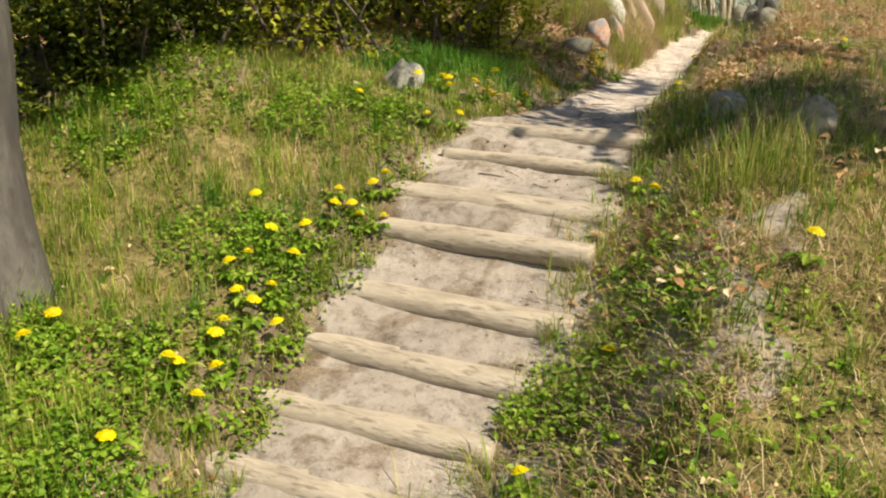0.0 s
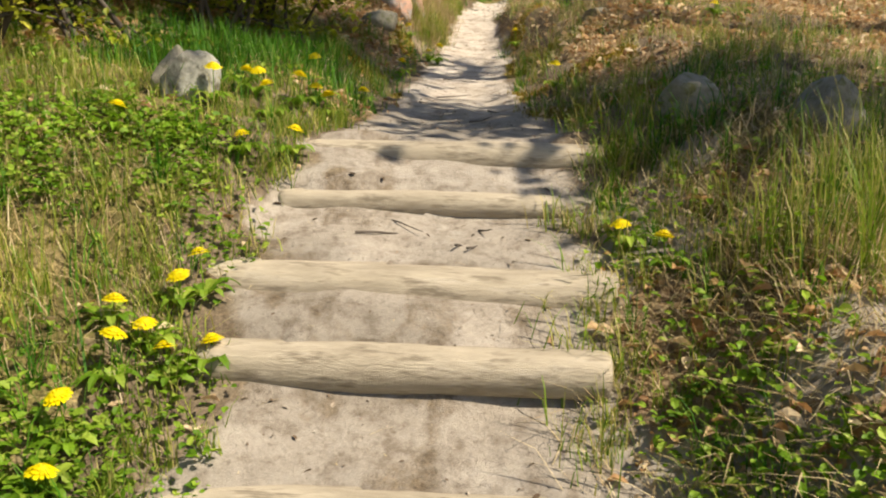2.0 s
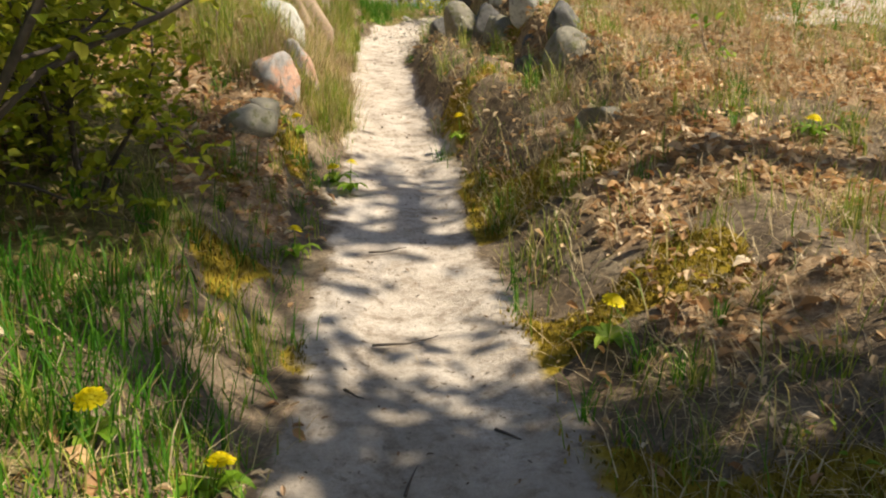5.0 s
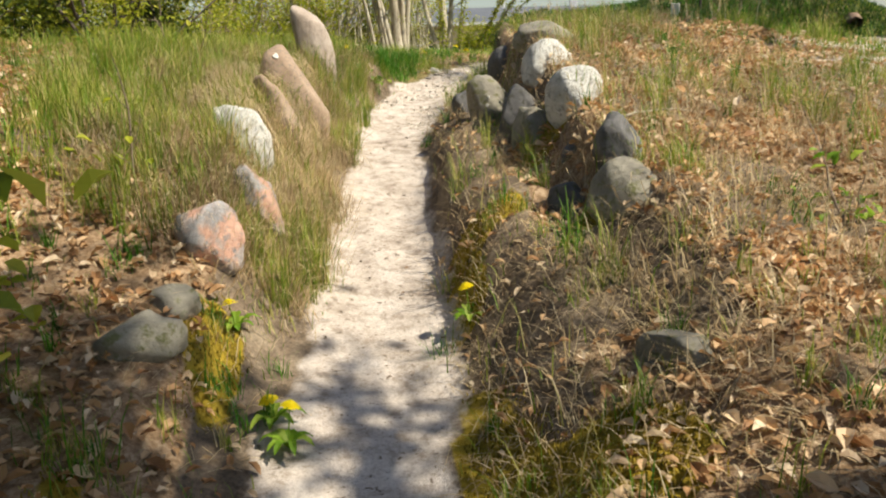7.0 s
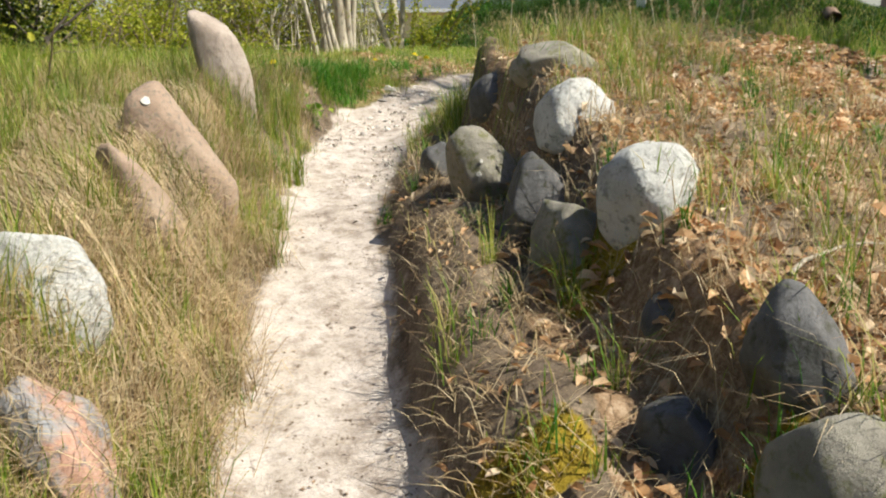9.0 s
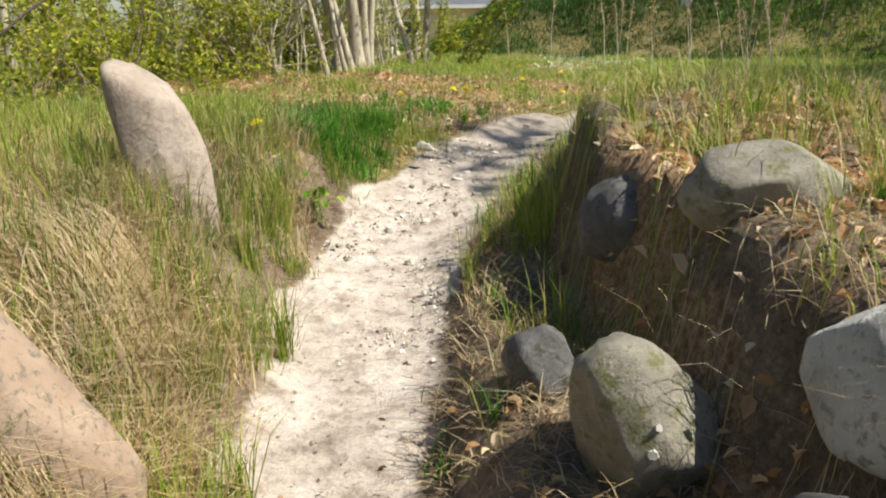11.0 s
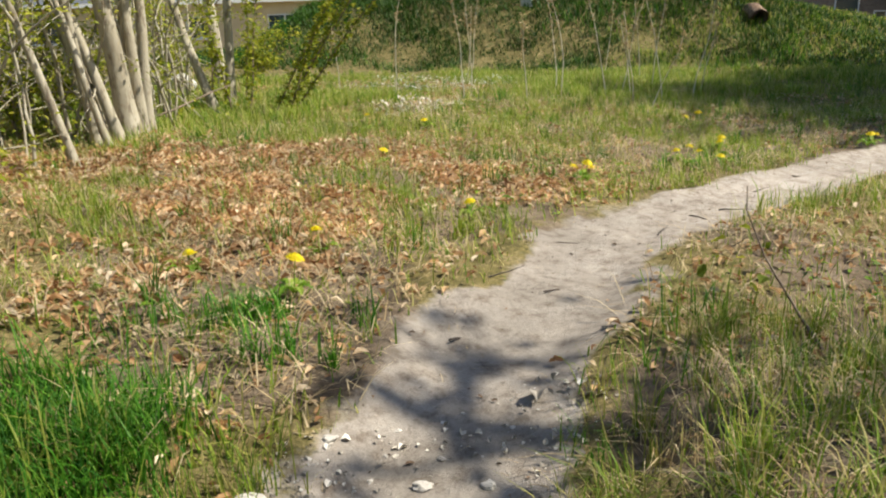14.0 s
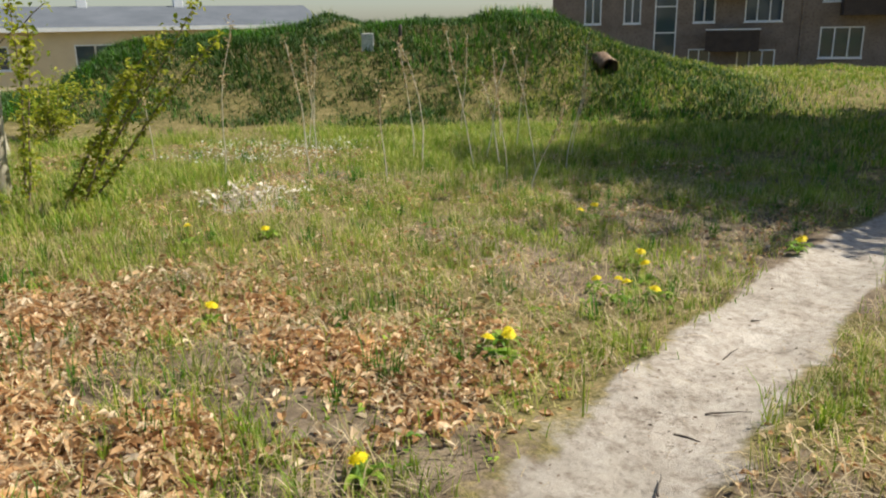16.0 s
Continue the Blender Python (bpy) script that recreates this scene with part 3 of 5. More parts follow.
def boulder(name, x, y, size, turn, material, label, seed, sunk=0.35, lump=0.16, lean=(0, 0), base=None, cut=None):
    """A rounded field stone: size is its width, depth and height, sunk the share under ground."""
    bm = bmesh.new()
    bmesh.ops.create_icosphere(bm, subdivisions=4, radius=0.5)
    shift = Vector((seed * 3.7, seed * 1.3, -seed * 2.1))
    pick = random.Random(seed)
    splits = [(Vector((pick.gauss(0, 1), pick.gauss(0, 1), pick.gauss(0.2, 0.8))).normalized(), pick.uniform(0.3, 0.43)) for _ in range(9)]
    if cut:
        splits = [(Vector(cut[:3]).normalized(), cut[3])]
    for v in bm.verts:
        c = v.co.normalized()
        wide = noise.noise(c * 1.3 + shift) * lump * 1.6 + noise.noise(c * 3.1 + shift) * lump * 0.5 + noise.noise(c * 8 + shift) * lump * 0.12
        v.co = c * (0.5 + 0.5 * wide)
        # broad split faces
        for way, reach in splits:
            v.co -= way * max(0.0, v.co.dot(way) - reach) * 0.85
        v.co += c * noise.noise(c * 14 + shift) * 0.008
        v.co.x, v.co.y, v.co.z = v.co.x * size[0], v.co.y * size[1], v.co.z * size[2]
    for f in bm.faces:
        f.smooth = True
    me = bpy.data.meshes.new(name)
    bm.to_mesh(me)
    bm.free()
    me.materials.append(material)
    ob = new(name, me)
    z = float(land(x, y)) if base is None else base
    ob.matrix_world = pose(x, y, z + size[2] * (0.5 - sunk), lean[0], lean[1], turn)
    return tagged(ob, label, "boulder", "stones along the path")


# left bank
boulder("boulder", 2.24, 10.55, (0.30, 0.34, 0.5), 20, PALE_STONE, "pale grey granite boulder standing in the grassy bank", 1, 0.5, lean=(0, -15))
boulder("boulder", 2.36, 10.12, (0.21, 0.34, 0.45), 12, RED_STONE, "reddish granite stone leaning out of the bank", 2, 0.4, lean=(10, -25))
boulder("boulder", 2.18, 9.62, (0.29, 0.30, 0.36), 40, RED_STONE, "pink and grey granite stone beside the sandy path", 3, 0.38)
boulder("boulder", 2.03, 8.92, (0.32, 0.27, 0.22), 10, GREY_STONE, "flat grey stone half sunk in the bank", 4, 0.5)
boulder("boulder", 2.10, 9.18, (0.21, 0.18, 0.19), 60, GREY_STONE, "small grey stone half sunk in the bank", 5, 0.5)
tall = boulder("standing_stone", 2.44, 11.95, (0.48, 0.4, 0.86), 8, BROWN_STONE, "tall brown standing stone with a pale lichen spot", 6, 0.44, 0.1, lean=(0, -19))
boulder("standing_stone", 2.38, 11.35, (0.28, 0.30, 0.6), 25, BROWN_STONE, "brown standing stone half hidden by dry grass", 7, 0.45, 0.1, lean=(0, -28))
boulder("standing_stone", 2.58, 13.42, (0.3, 0.22, 0.98), -8, PALE_BROWN_STONE, "slim pale brown standing stone with a slanting top", 8, 0.36, 0.12, lean=(0, -14), cut=(0.3, -0.1, 1.0, 0.31))
boulder("boulder", 1.34, 5.56, (0.28, 0.24, 0.34), 30, SPOTTED_STONE, "small pale grey stone among dandelions", 41, 0.4, 0.2)
# right bank: base is the height of the stone's middle
white = boulder("boulder", 4.06, 10.60, (0.38, 0.36, 0.42), 15, PALE_STONE, "white-grey granite boulder on top of the bank", 10, 0.5, base=2.7)
boulder("boulder", 4.10, 11.40, (0.38, 0.36, 0.36), 50, PALE_STONE, "pale granite boulder with dead leaves round it", 11, 0.5, base=2.88)
dotted = boulder("boulder", 3.83, 11.85, (0.36, 0.40, 0.52), 20, GREY_STONE, "mossy grey-brown boulder with pale lichen dots", 12, 0.5, lean=(0, -14), base=2.58)
# the darkest stones from here on carry the bank's shade in their colour
boulder("boulder", 3.90, 11.22, (0.34, 0.40, 0.5), -10, SHADE_DARK_STONE, "mossy boulder in the shaded bank, its stone darkened as shade", 13, 0.5, base=2.52)
boulder("boulder", 3.92, 10.82, (0.32, 0.38, 0.52), 5, GREY_STONE, "dark shaded boulder at the foot of the bank", 14, 0.5, lean=(0, -10), base=2.44)
marked = boulder("boulder", 4.02, 10.14, (0.3, 0.32, 0.36), 0, SHADE_DARK_STONE, "grey boulder, darkened as shade, with a white lichen patch", 15, 0.5, base=2.38)
boulder("boulder", 3.82, 9.84, (0.2, 0.3, 0.42), 10, SHADE_DARK_STONE, "narrow stone at the foot of the bank, darkened as shade", 16, 0.5, lean=(0, -8), base=2.2)
boulder("boulder", 3.92, 9.4, (0.29, 0.3, 0.36), 35, GREY_STONE, "grey boulder overgrown with grass", 17, 0.58)
boulder("boulder", 3.74, 8.42, (0.16, 0.34, 0.2), 25, GREY_STONE, "flat grey stone at the edge of the moss", 18, 0.5)
boulder("boulder", 4.32, 12.2, (0.5, 0.36, 0.3), 15, GREY_STONE, "broad grey slab of stone in the bank", 19, 0.4, 0.1)
boulder("boulder", 4.16, 12.65, (0.34, 0.36, 0.4), 0, SHADE_DARK_STONE, "boulder under hanging grass, darkened as shade", 20, 0.5, base=2.84)
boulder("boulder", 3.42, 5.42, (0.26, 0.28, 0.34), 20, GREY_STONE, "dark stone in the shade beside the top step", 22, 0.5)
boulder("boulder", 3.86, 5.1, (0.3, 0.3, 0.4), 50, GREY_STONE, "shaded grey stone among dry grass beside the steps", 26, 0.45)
boulder("boulder", 3.72, 12.25, (0.22, 0.26, 0.26), 10, SHADE_DARK_STONE, "small stone in a hollow of the bank, darkened as shade", 23, 0.4)
boulder("boulder", 3.98, 9.66, (0.26, 0.26, 0.3), 60, SHADE_DARK_STONE, "stone in the shaded bank, its colour darkened as shade", 24, 0.45)
boulder("boulder", 1.22, 5.70, (0.2, 0.18, 0.3), 60, GREY_STONE, "pale grey stone behind a smaller one", 25, 0.35)


def lichen_on(stone, way, size, seed):
    """A flat crust of lichen on the side of a stone that faces a direction."""
    pick = random.Random(seed)
    way = stone.matrix_world.to_3x3().inverted() @ Vector(way)
    at = max(stone.data.vertices, key=lambda v: v.normal.dot(way.normalized()) + v.co.dot(way.normalized()))
    bm = bmesh.new()
    rim = [bm.verts.new((math.cos(a) * size * pick.uniform(0.7, 1.1), math.sin(a) * size * pick.uniform(0.7, 1.1), 0.006)) for a in np.linspace(0, 2 * math.pi, 14, endpoint=False)]
    low = [bm.verts.new((v.co.x * 1.15, v.co.y * 1.15, -0.02)) for v in rim]
    bm.faces.new(rim)
    for n in range(14):
        bm.faces.new((low[n], low[(n + 1) % 14], rim[(n + 1) % 14], rim[n]))
    spot = part("lichen_patch", bm, LICHEN, stone, "whitish lichen crust")
    spot.matrix_local = Matrix.Translation(at.co) @ at.normal.to_track_quat("Z", "Y").to_matrix().to_4x4()


lichen_on(tall, (0.25, -0.85, 0.5), 0.022, 1)
lichen_on(marked, (0.1, -0.7, 0.7), 0.05, 2)
lichen_on(dotted, (-0.4, -0.9, 0.1), 0.012, 3)
lichen_on(dotted, (-0.1, -0.9, 0.3), 0.009, 4)
for n, (x, y, s) in enumerate([(3.75, 14.85, 0.075), (4.05, 14.5, 0.05), (3.5, 14.05, 0.06), (3.86, 15.15, 0.09), (3.95, 14.95, 0.045), (4.2, 14.9, 0.06), (3.7, 14.6, 0.04), (4.12, 15.05, 0.05), (3.6, 14.45, 0.05),
                               (4.0, 14.75, 0.035), (3.66, 15.0, 0.04), (4.3, 15.1, 0.04), (3.82, 14.35, 0.03), (2.92, 5.16, 0.03), (2.6, 4.62, 0.02), (2.1, 3.95, 0.02), *[(3.45 + 0.021 * ((k * 37) % 40) + 0.5 * ((k * 17) % 30) / 30, 14.1 + 1.3 * ((k * 17) % 30) / 30, 0.016 + 0.0035 * ((k * 13) % 7) ** 1.2) for k in range(44)]]):
    b = boulder("pebble", x, y, (s * (1.1 + 0.1 * (n % 6)), s, s * (0.45 + 0.1 * (n % 4))), n * 47, PEBBLE, "loose pebble on the sandy path", 30 + n, 0.4, 0.3)
    b["category"], b["group"] = "pebble", "pebbles on the path"

# ---- low growth ----


def open_ground(x, y):
    """0 on the trodden sand, 1 well beside it."""
    d, _ = to_path(x, y)
    return ease((d - half_width(y) + 0.06 - 0.2 * (speckle(x, y, 0.25, 31) - 0.5)) / 0.18) * (1 - np.where(y > 12.6, 0.85, 0.5) * scarp(x, y))


def lush_at(x, y):
    """Where the deep green grass grows."""
    patch = ease((0.75 - np.hypot((x - 1.35) / 1.2, (y - 6.6) / 1.3)) / 0.4)
    patch = np.maximum(patch, ease((0.38 - np.hypot(x - 3.35, (y - 14.75) / 0.8)) / 0.15))
    patch = np.maximum(patch, ease((0.7 - np.hypot((x - 3.15) / 1.1, (y - 15.5) / 0.75)) / 0.3))
    patch = np.maximum(patch, ease((0.5 - np.hypot((x - 3.9) / 1.3, (y - 16.2) / 0.6)) / 0.3))
    patch = np.maximum(patch, 0.7 * ease((speckle(x, y, 0.8, 33) - 0.66) / 0.12) * (y > 14.5) * np.where((to_path(x, y)[1] > 0) & (y < 17.5), 0.15, 1))
    return np.maximum(patch, 0.6 * ease((speckle(x, y, 0.7, 34) - 0.66) / 0.12) * (y < 5.3))


def on_mound(x, y):
    u, v = mound_axes(x, y)
    return ease(np.minimum((u + 11) / 1.5, (9 - u) / 3)) * ease((8.3 - np.abs(v)) / 1.0)


def spring(x, y):
    d, side = to_path(x, y)
    c = open_ground(x, y) * (0.5 + 0.5 * ease((speckle(x, y, 0.5, 32) - 0.32) / 0.3)) * (1 - 0.6 * lush_at(x, y))
    c = c * (1 - 0.75 * litter_at(x, y))
    c = c * np.where((side > 0) & (d < 1.2) & (y > 5.6) & (y < 11), 0.5, 1) * np.where((side > 0) & (d < 2.6) & (y > 6.5) & (y < 14.8), 0.42, 1) * np.where((side > 0) & (d < 1.1) & (y > 11) & (y < 14.6), 0.3, 1)
    c = c * np.where((side > 0) & (y < 5.4) & (d < 1.4), 0.8, 1) * np.where((side < 0) & (d < 1.9) & (y > 6.5) & (y < 14), np.where(y < 11, 0.3, 0.55), 1)
    return c * np.where((side > 0) & (y > 14.2), 0.9, 1)


def dry(x, y):
    d, side = to_path(x, y)
    left = ease((0.95 - np.hypot((x - 2.35) / 0.7, (y - 11.2) / 2.6)) / 0.4) + ease((0.6 - np.hypot((x - 1.2) / 0.9, (y - 4.6) / 1.0)) / 0.3)
    return np.clip(left + 0.4 * (side > 0) * (d < 3) * (y < 11.5) + 0.35 * ease((speckle(x, y, 0.7, 36) - 0.5) / 0.2), 0, 1) * open_ground(x, y)


r = np.random.default_rng(11)
near = dict(x0=-0.8, x1=6.8, y0=1.6, y1=15.5)
p = sown(190000, **near, chance=lambda x, y: 0.6 * spring(x, y), r=r)
h = r.gamma(3.0, 0.026, len(p)) * (0.5 + 0.9 * speckle(p[:, 0], p[:, 1], 0.8, 37))
stuff("grass", blades(p, h, r.uniform(0.0014, 0.003, len(p)), r.uniform(0.2, 1.1, len(p)), r), GRASS, "thin yellow-green spring grass on the banks", "grass")
p = tufted(sown(9500, **near, chance=lambda x, y: spring(x, y) * ease((speckle(x, y, 0.9, 39) - 0.25) / 0.3), r=r), 26, 0.03, r)
h = r.gamma(5.0, 0.019, len(p)) * (0.55 + 0.9 * speckle(p[:, 0], p[:, 1], 0.5, 40))
stuff("grass", blades(p, h, r.uniform(0.0013, 0.0028, len(p)), r.uniform(0.15, 0.9, len(p)), r), GRASS, "tufts of yellow-green grass on the banks", "grass")
p = sown(17000, 2.7, 4.2, 14.2, 16.2, lambda x, y: lush_at(x, y) * open_ground(x, y) * (0.15 + 0.85 * ease((speckle(x, y, 0.2, 64) - 0.3) / 0.3)), r)
h = r.uniform(0.04, 0.2, len(p)) * (0.5 + 0.8 * speckle(p[:, 0], p[:, 1], 0.25, 65))
stuff("grass", blades(p, h, r.uniform(0.0018, 0.0036, len(p)), r.uniform(0.3, 1.1, len(p)), r), LUSH, "dense deep green patch of grass beside the bend", "grass")
p = sown(170000, **near, chance=lambda x, y: lush_at(x, y) * open_ground(x, y), r=r)
h = r.uniform(0.06, 0.24, len(p))
stuff("grass", blades(p, h, r.uniform(0.0016, 0.0036, len(p)), r.uniform(0.2, 1.0, len(p)), r), LUSH, "thick deep green grass", "grass")
p = tufted(sown(2600, **near, chance=lambda x, y: np.where((x > 3.2) & (y > 6), 0.25, 0.5) * open_ground(x, y), r=r), 22, 0.025, r)
h = r.gamma(5.0, 0.02, len(p))
stuff("grass", blades(p, h, r.uniform(0.0014, 0.003, len(p)), r.uniform(0.2, 1.0, len(p)), r), LUSH, "scattered deep green grass tufts", "grass")
p = sown(150000, **near, chance=lambda x, y: 0.75 * dry(x, y), r=r)
h = r.uniform(0.05, 0.2, len(p))
stuff("dry_grass", blades(p, h, r.uniform(0.001, 0.0022, len(p)), r.uniform(0.7, 1.9, len(p)), r), STRAW, "bleached dry grass lying on the banks", "dry grass")
p = tufted(sown(2400, 1.5, 3.1, 9.6, 15.0, lambda x, y: open_ground(x, y) * (0.3 + 0.7 * dry(x, y)), r), 30, 0.04, r)
h = r.uniform(0.1, 0.32, len(p))
stuff("dry_grass", blades(p, h, r.uniform(0.001, 0.0022, len(p)), r.uniform(0.6, 1.4, len(p)), r, 0.9), STRAW, "long dry grass hanging down the bank", "dry grass")
p = tufted(sown(900, 1.2, 3.0, 9.6, 15.2, lambda x, y: 0.8 * open_ground(x, y), r), 30, 0.035, r)
h = r.uniform(0.12, 0.34, len(p))
stuff("grass", blades(p, h, r.uniform(0.0014, 0.003, len(p)), r.uniform(0.15, 0.8, len(p)), r), GRASS, "long fresh grass on the bank", "grass")
p = tufted(sown(190, 3.6, 5.4, 9.0, 15.0, lambda x, y: 0.6 * open_ground(x, y) * np.where((x < 4.75) & (y > 11), 0.5, 1), r), 26, 0.03, r)
h = r.uniform(0.08, 0.3, len(p))
stuff("grass", blades(p, h, r.uniform(0.0013, 0.0028, len(p)), r.uniform(0.2, 1.0, len(p)), r), GRASS, "long fresh grass between the boulders", "grass")
p = tufted(sown(330, 3.6, 5.6, 8.0, 15.0, lambda x, y: 0.7 * open_ground(x, y) * np.where((x < 4.75) & (y > 12), 0.4, 1), r), 24, 0.05, r)
h = r.uniform(0.08, 0.26, len(p))
stuff("dry_grass", blades(p, h, r.uniform(0.001, 0.002, len(p)), r.uniform(0.6, 1.6, len(p)), r, 0.8), STRAW, "dry grass between the boulders", "dry grass")
p = tufted(sown(34, 3.85, 4.9, 12.5, 14.7, lambda x, y: 0.9 * open_ground(x, y), r), 14, 0.06, r)
h = r.uniform(0.15, 0.38, len(p))
stuff("dry_grass", blades(p, h, r.uniform(0.001, 0.0018, len(p)), r.uniform(0.7, 1.6, len(p)), r, 1.0), STRAW, "long pale grass arching over the dark bank", "dry grass")
p = tufted(sown(170, 3.9, 5.3, 12.4, 14.8, lambda x, y: 0.9 * open_ground(x, y), r), 30, 0.04, r)
h = r.uniform(0.06, 0.24, len(p))
stuff("grass", blades(p, h, r.uniform(0.0014, 0.003, len(p)), r.uniform(0.3, 1.2, len(p)), r), GRASS, "fresh grass hanging over the edge of the bank", "grass")
# hay trailing down the left bank over the standing stones


def trailing(p, length, width, way, r):
    """Strands rooted at p that fall along a direction and end on the ground."""
    n = len(p)
    turn = np.arctan2(way[1], way[0]) + r.normal(0, 0.45, n)
    out = np.stack([np.cos(turn), np.sin(turn), np.zeros(n)], 1)
    flat = np.stack([-np.sin(turn), np.cos(turn), np.zeros(n)], 1) * width[:, None]
    rings = []
    for s in (0.0, 0.3, 0.65, 1.0):
        q = p + out * (length * s)[:, None]
        lift = (p[:, 2] - land(p[:, 0], p[:, 1])) * (1 - s) ** 0.7 + 0.05 * np.sin(s * np.pi) + 0.012
        q[:, 2] = land(q[:, 0], q[:, 1]) + lift
        rings += [q - flat * (1 - 0.8 * s), q + flat * (1 - 0.8 * s)]
    v = np.stack(rings, 1).reshape(-1, 3)
    k = np.arange(n)[:, None] * 8
    return v, np.concatenate([k + [i, i + 1, i + 3, i + 2] for i in (0, 2, 4)], 0)


p = sown(7000, 1.9, 2.5, 10.7, 12.9, lambda x, y: ease((speckle(x, y, 0.3, 61) - 0.25) / 0.3), r)
p[:, 2] += r.uniform(0.0, 0.22, len(p)) * (p[:, 0] < 2.5)
stuff("dry_grass", trailing(p, r.uniform(0.15, 0.36, len(p)), r.uniform(0.0009, 0.0019, len(p)), (1.0, -0.6), r), STRAW, "bleached hay trailing down the bank over the stones", "dry grass")
p = sown(1100, 3.75, 4.5, 9.4, 14.6, lambda x, y: scarp(x, y) * ease((speckle(x, y, 0.3, 62) - 0.4) / 0.3), r)
stuff("dry_grass", trailing(p, r.uniform(0.12, 0.4, len(p)), r.uniform(0.0009, 0.0018, len(p)), (-1.0, -0.2), r), STRAW, "dead grass hanging down the bare face of the bank", "dry grass")
p = tufted(sown(26, 3.9, 4.6, 12.6, 14.2, lambda x, y: scarp(x, y) * (np.abs(x - np.interp(y, LINE_Y[:17], LINE_X[:17]) - 0.62) < 0.16), r), 40, 0.045, r)
h = r.uniform(0.15, 0.42, len(p))
stuff("grass", blades(p, h, r.uniform(0.0012, 0.0026, len(p)), r.uniform(0.15, 0.8, len(p)), r), GRASS, "long thin grass at the foot of the bare bank", "grass")
p = sown(1300, 3.8, 4.8, 11.8, 14.6, lambda x, y: scarp(x, y) * ease((x - np.interp(y, LINE_Y[:17], LINE_X[:17]) - 0.78) / 0.15) * ease((speckle(x, y, 0.25, 68) - 0.3) / 0.3), r)
stuff("grass", trailing(p, r.uniform(0.1, 0.32, len(p)), r.uniform(0.0012, 0.0026, len(p)), (-1.0, -0.3), r), GRASS, "grass hanging over the edge of the bare bank", "grass")
# beside the steps
p = tufted(np.array([[3.4, 4.25, 0], [3.5, 4.42, 0], [3.58, 4.3, 0], [3.46, 4.12, 0], [3.68, 4.5, 0], [3.32, 4.4, 0], [3.72, 4.2, 0]]), 60, 0.06, r)
h = r.uniform(0.16, 0.42, len(p))
stuff("grass", blades(p, h, r.uniform(0.0012, 0.0026, len(p)), r.uniform(0.1, 0.6, len(p)), r), GRASS, "tall thin grass beside the upper steps", "grass")
ends = np.array([[x + r.normal(0, 0.05), y + r.normal(0, 0.06), 0] for ax, ay, bx, by, *_ in LOGS for x, y in ((ax - 0.02, ay - 0.03), (bx + 0.02, by - 0.03), (bx - 0.06, by - 0.08), (ax - 0.06, ay - 0.1))])
p = tufted(ends, 60, 0.05, r)
h = r.uniform(0.04, 0.18, len(p))
stuff("grass", blades(p, h, r.uniform(0.0014, 0.003, len(p)), r.uniform(0.3, 1.2, len(p)), r), GRASS, "small grass tufts round the ends of the step logs", "grass")
p = sown(16000, 2.85, 4.4, 2.0, 5.4, lambda x, y: open_ground(x, y) * 0.8 * ease((speckle(x, y, 0.3, 63) - 0.35) / 0.3), r)
p[:, 2] += r.uniform(0.004, 0.03, len(p))
stuff("dry_grass", blades(p, r.uniform(0.05, 0.16, len(p)), r.uniform(0.001, 0.0024, len(p)), r.uniform(1.2, 2.0, len(p)), r, 0.5), STRAW, "withered grass bunches beside the steps", "dry grass")
# the meadow
far = dict(x0=-6, x1=18, y0=15.3, y1=28)
thin = lambda x, y: np.clip(1.25 - np.hypot(x - 6, y - 17) / 14, 0.25, 1)
p = sown(330000, **far, chance=lambda x, y: 0.7 * spring(x, y) * thin(x, y), r=r)
h = r.gamma(3.0, 0.024, len(p)) * (0.5 + 0.8 * speckle(p[:, 0], p[:, 1], 1.2, 38))
stuff("grass", blades(p, h, r.uniform(0.0018, 0.004, len(p)), r.uniform(0.2, 1.2, len(p)), r), MEADOW, "short yellow-green meadow grass", "grass")
p = tufted(sown(15000, **far, chance=lambda x, y: spring(x, y) * thin(x, y) * ease((speckle(x, y, 1.2, 43) - 0.2) / 0.4), r=r), 22, 0.045, r)
h = r.gamma(5.0, 0.02, len(p)) * (0.6 + 0.8 * speckle(p[:, 0], p[:, 1], 0.7, 44))
stuff("grass", blades(p, h, r.uniform(0.0016, 0.004, len(p)), r.uniform(0.2, 1.0, len(p)), r), MEADOW, "tufts of meadow grass", "grass")
p = tufted(sown(3200, **far, chance=lambda x, y: 0.9 * np.maximum(lush_at(x, y), 0.25) * open_ground(x, y), r=r), 26, 0.04, r)
h = r.uniform(0.05, 0.2, len(p))
stuff("grass", blades(p, h, r.uniform(0.002, 0.004, len(p)), r.uniform(0.2, 1.0, len(p)), r), LUSH, "deep green tufts in the meadow", "grass")
p = sown(170000, **far, chance=lambda x, y: 0.55 * np.maximum(dry(x, y), 0.3 * open_ground(x, y)) * thin(x, y) * (1 - on_mound(x, y)), r=r)
h = r.uniform(0.05, 0.22, len(p))
stuff("dry_grass", blades(p, h, r.uniform(0.0015, 0.003, len(p)), r.uniform(0.6, 1.9, len(p)), r), STRAW, "dry stalks lying in the meadow grass", "dry grass")
p = sown(90000, 14, 36, 10, 28, lambda x, y: 0.8 * open_ground(x, y) * (0.4 + 0.6 * ease((speckle(x, y, 1.6, 50) - 0.3) / 0.3)), r)
h = r.uniform(0.06, 0.2, len(p))
stuff("grass", blades(p, h, r.uniform(0.008, 0.016, len(p)), r.uniform(0.2, 1.2, len(p)), r), GRASS, "rough grass beyond the meadow", "grass")
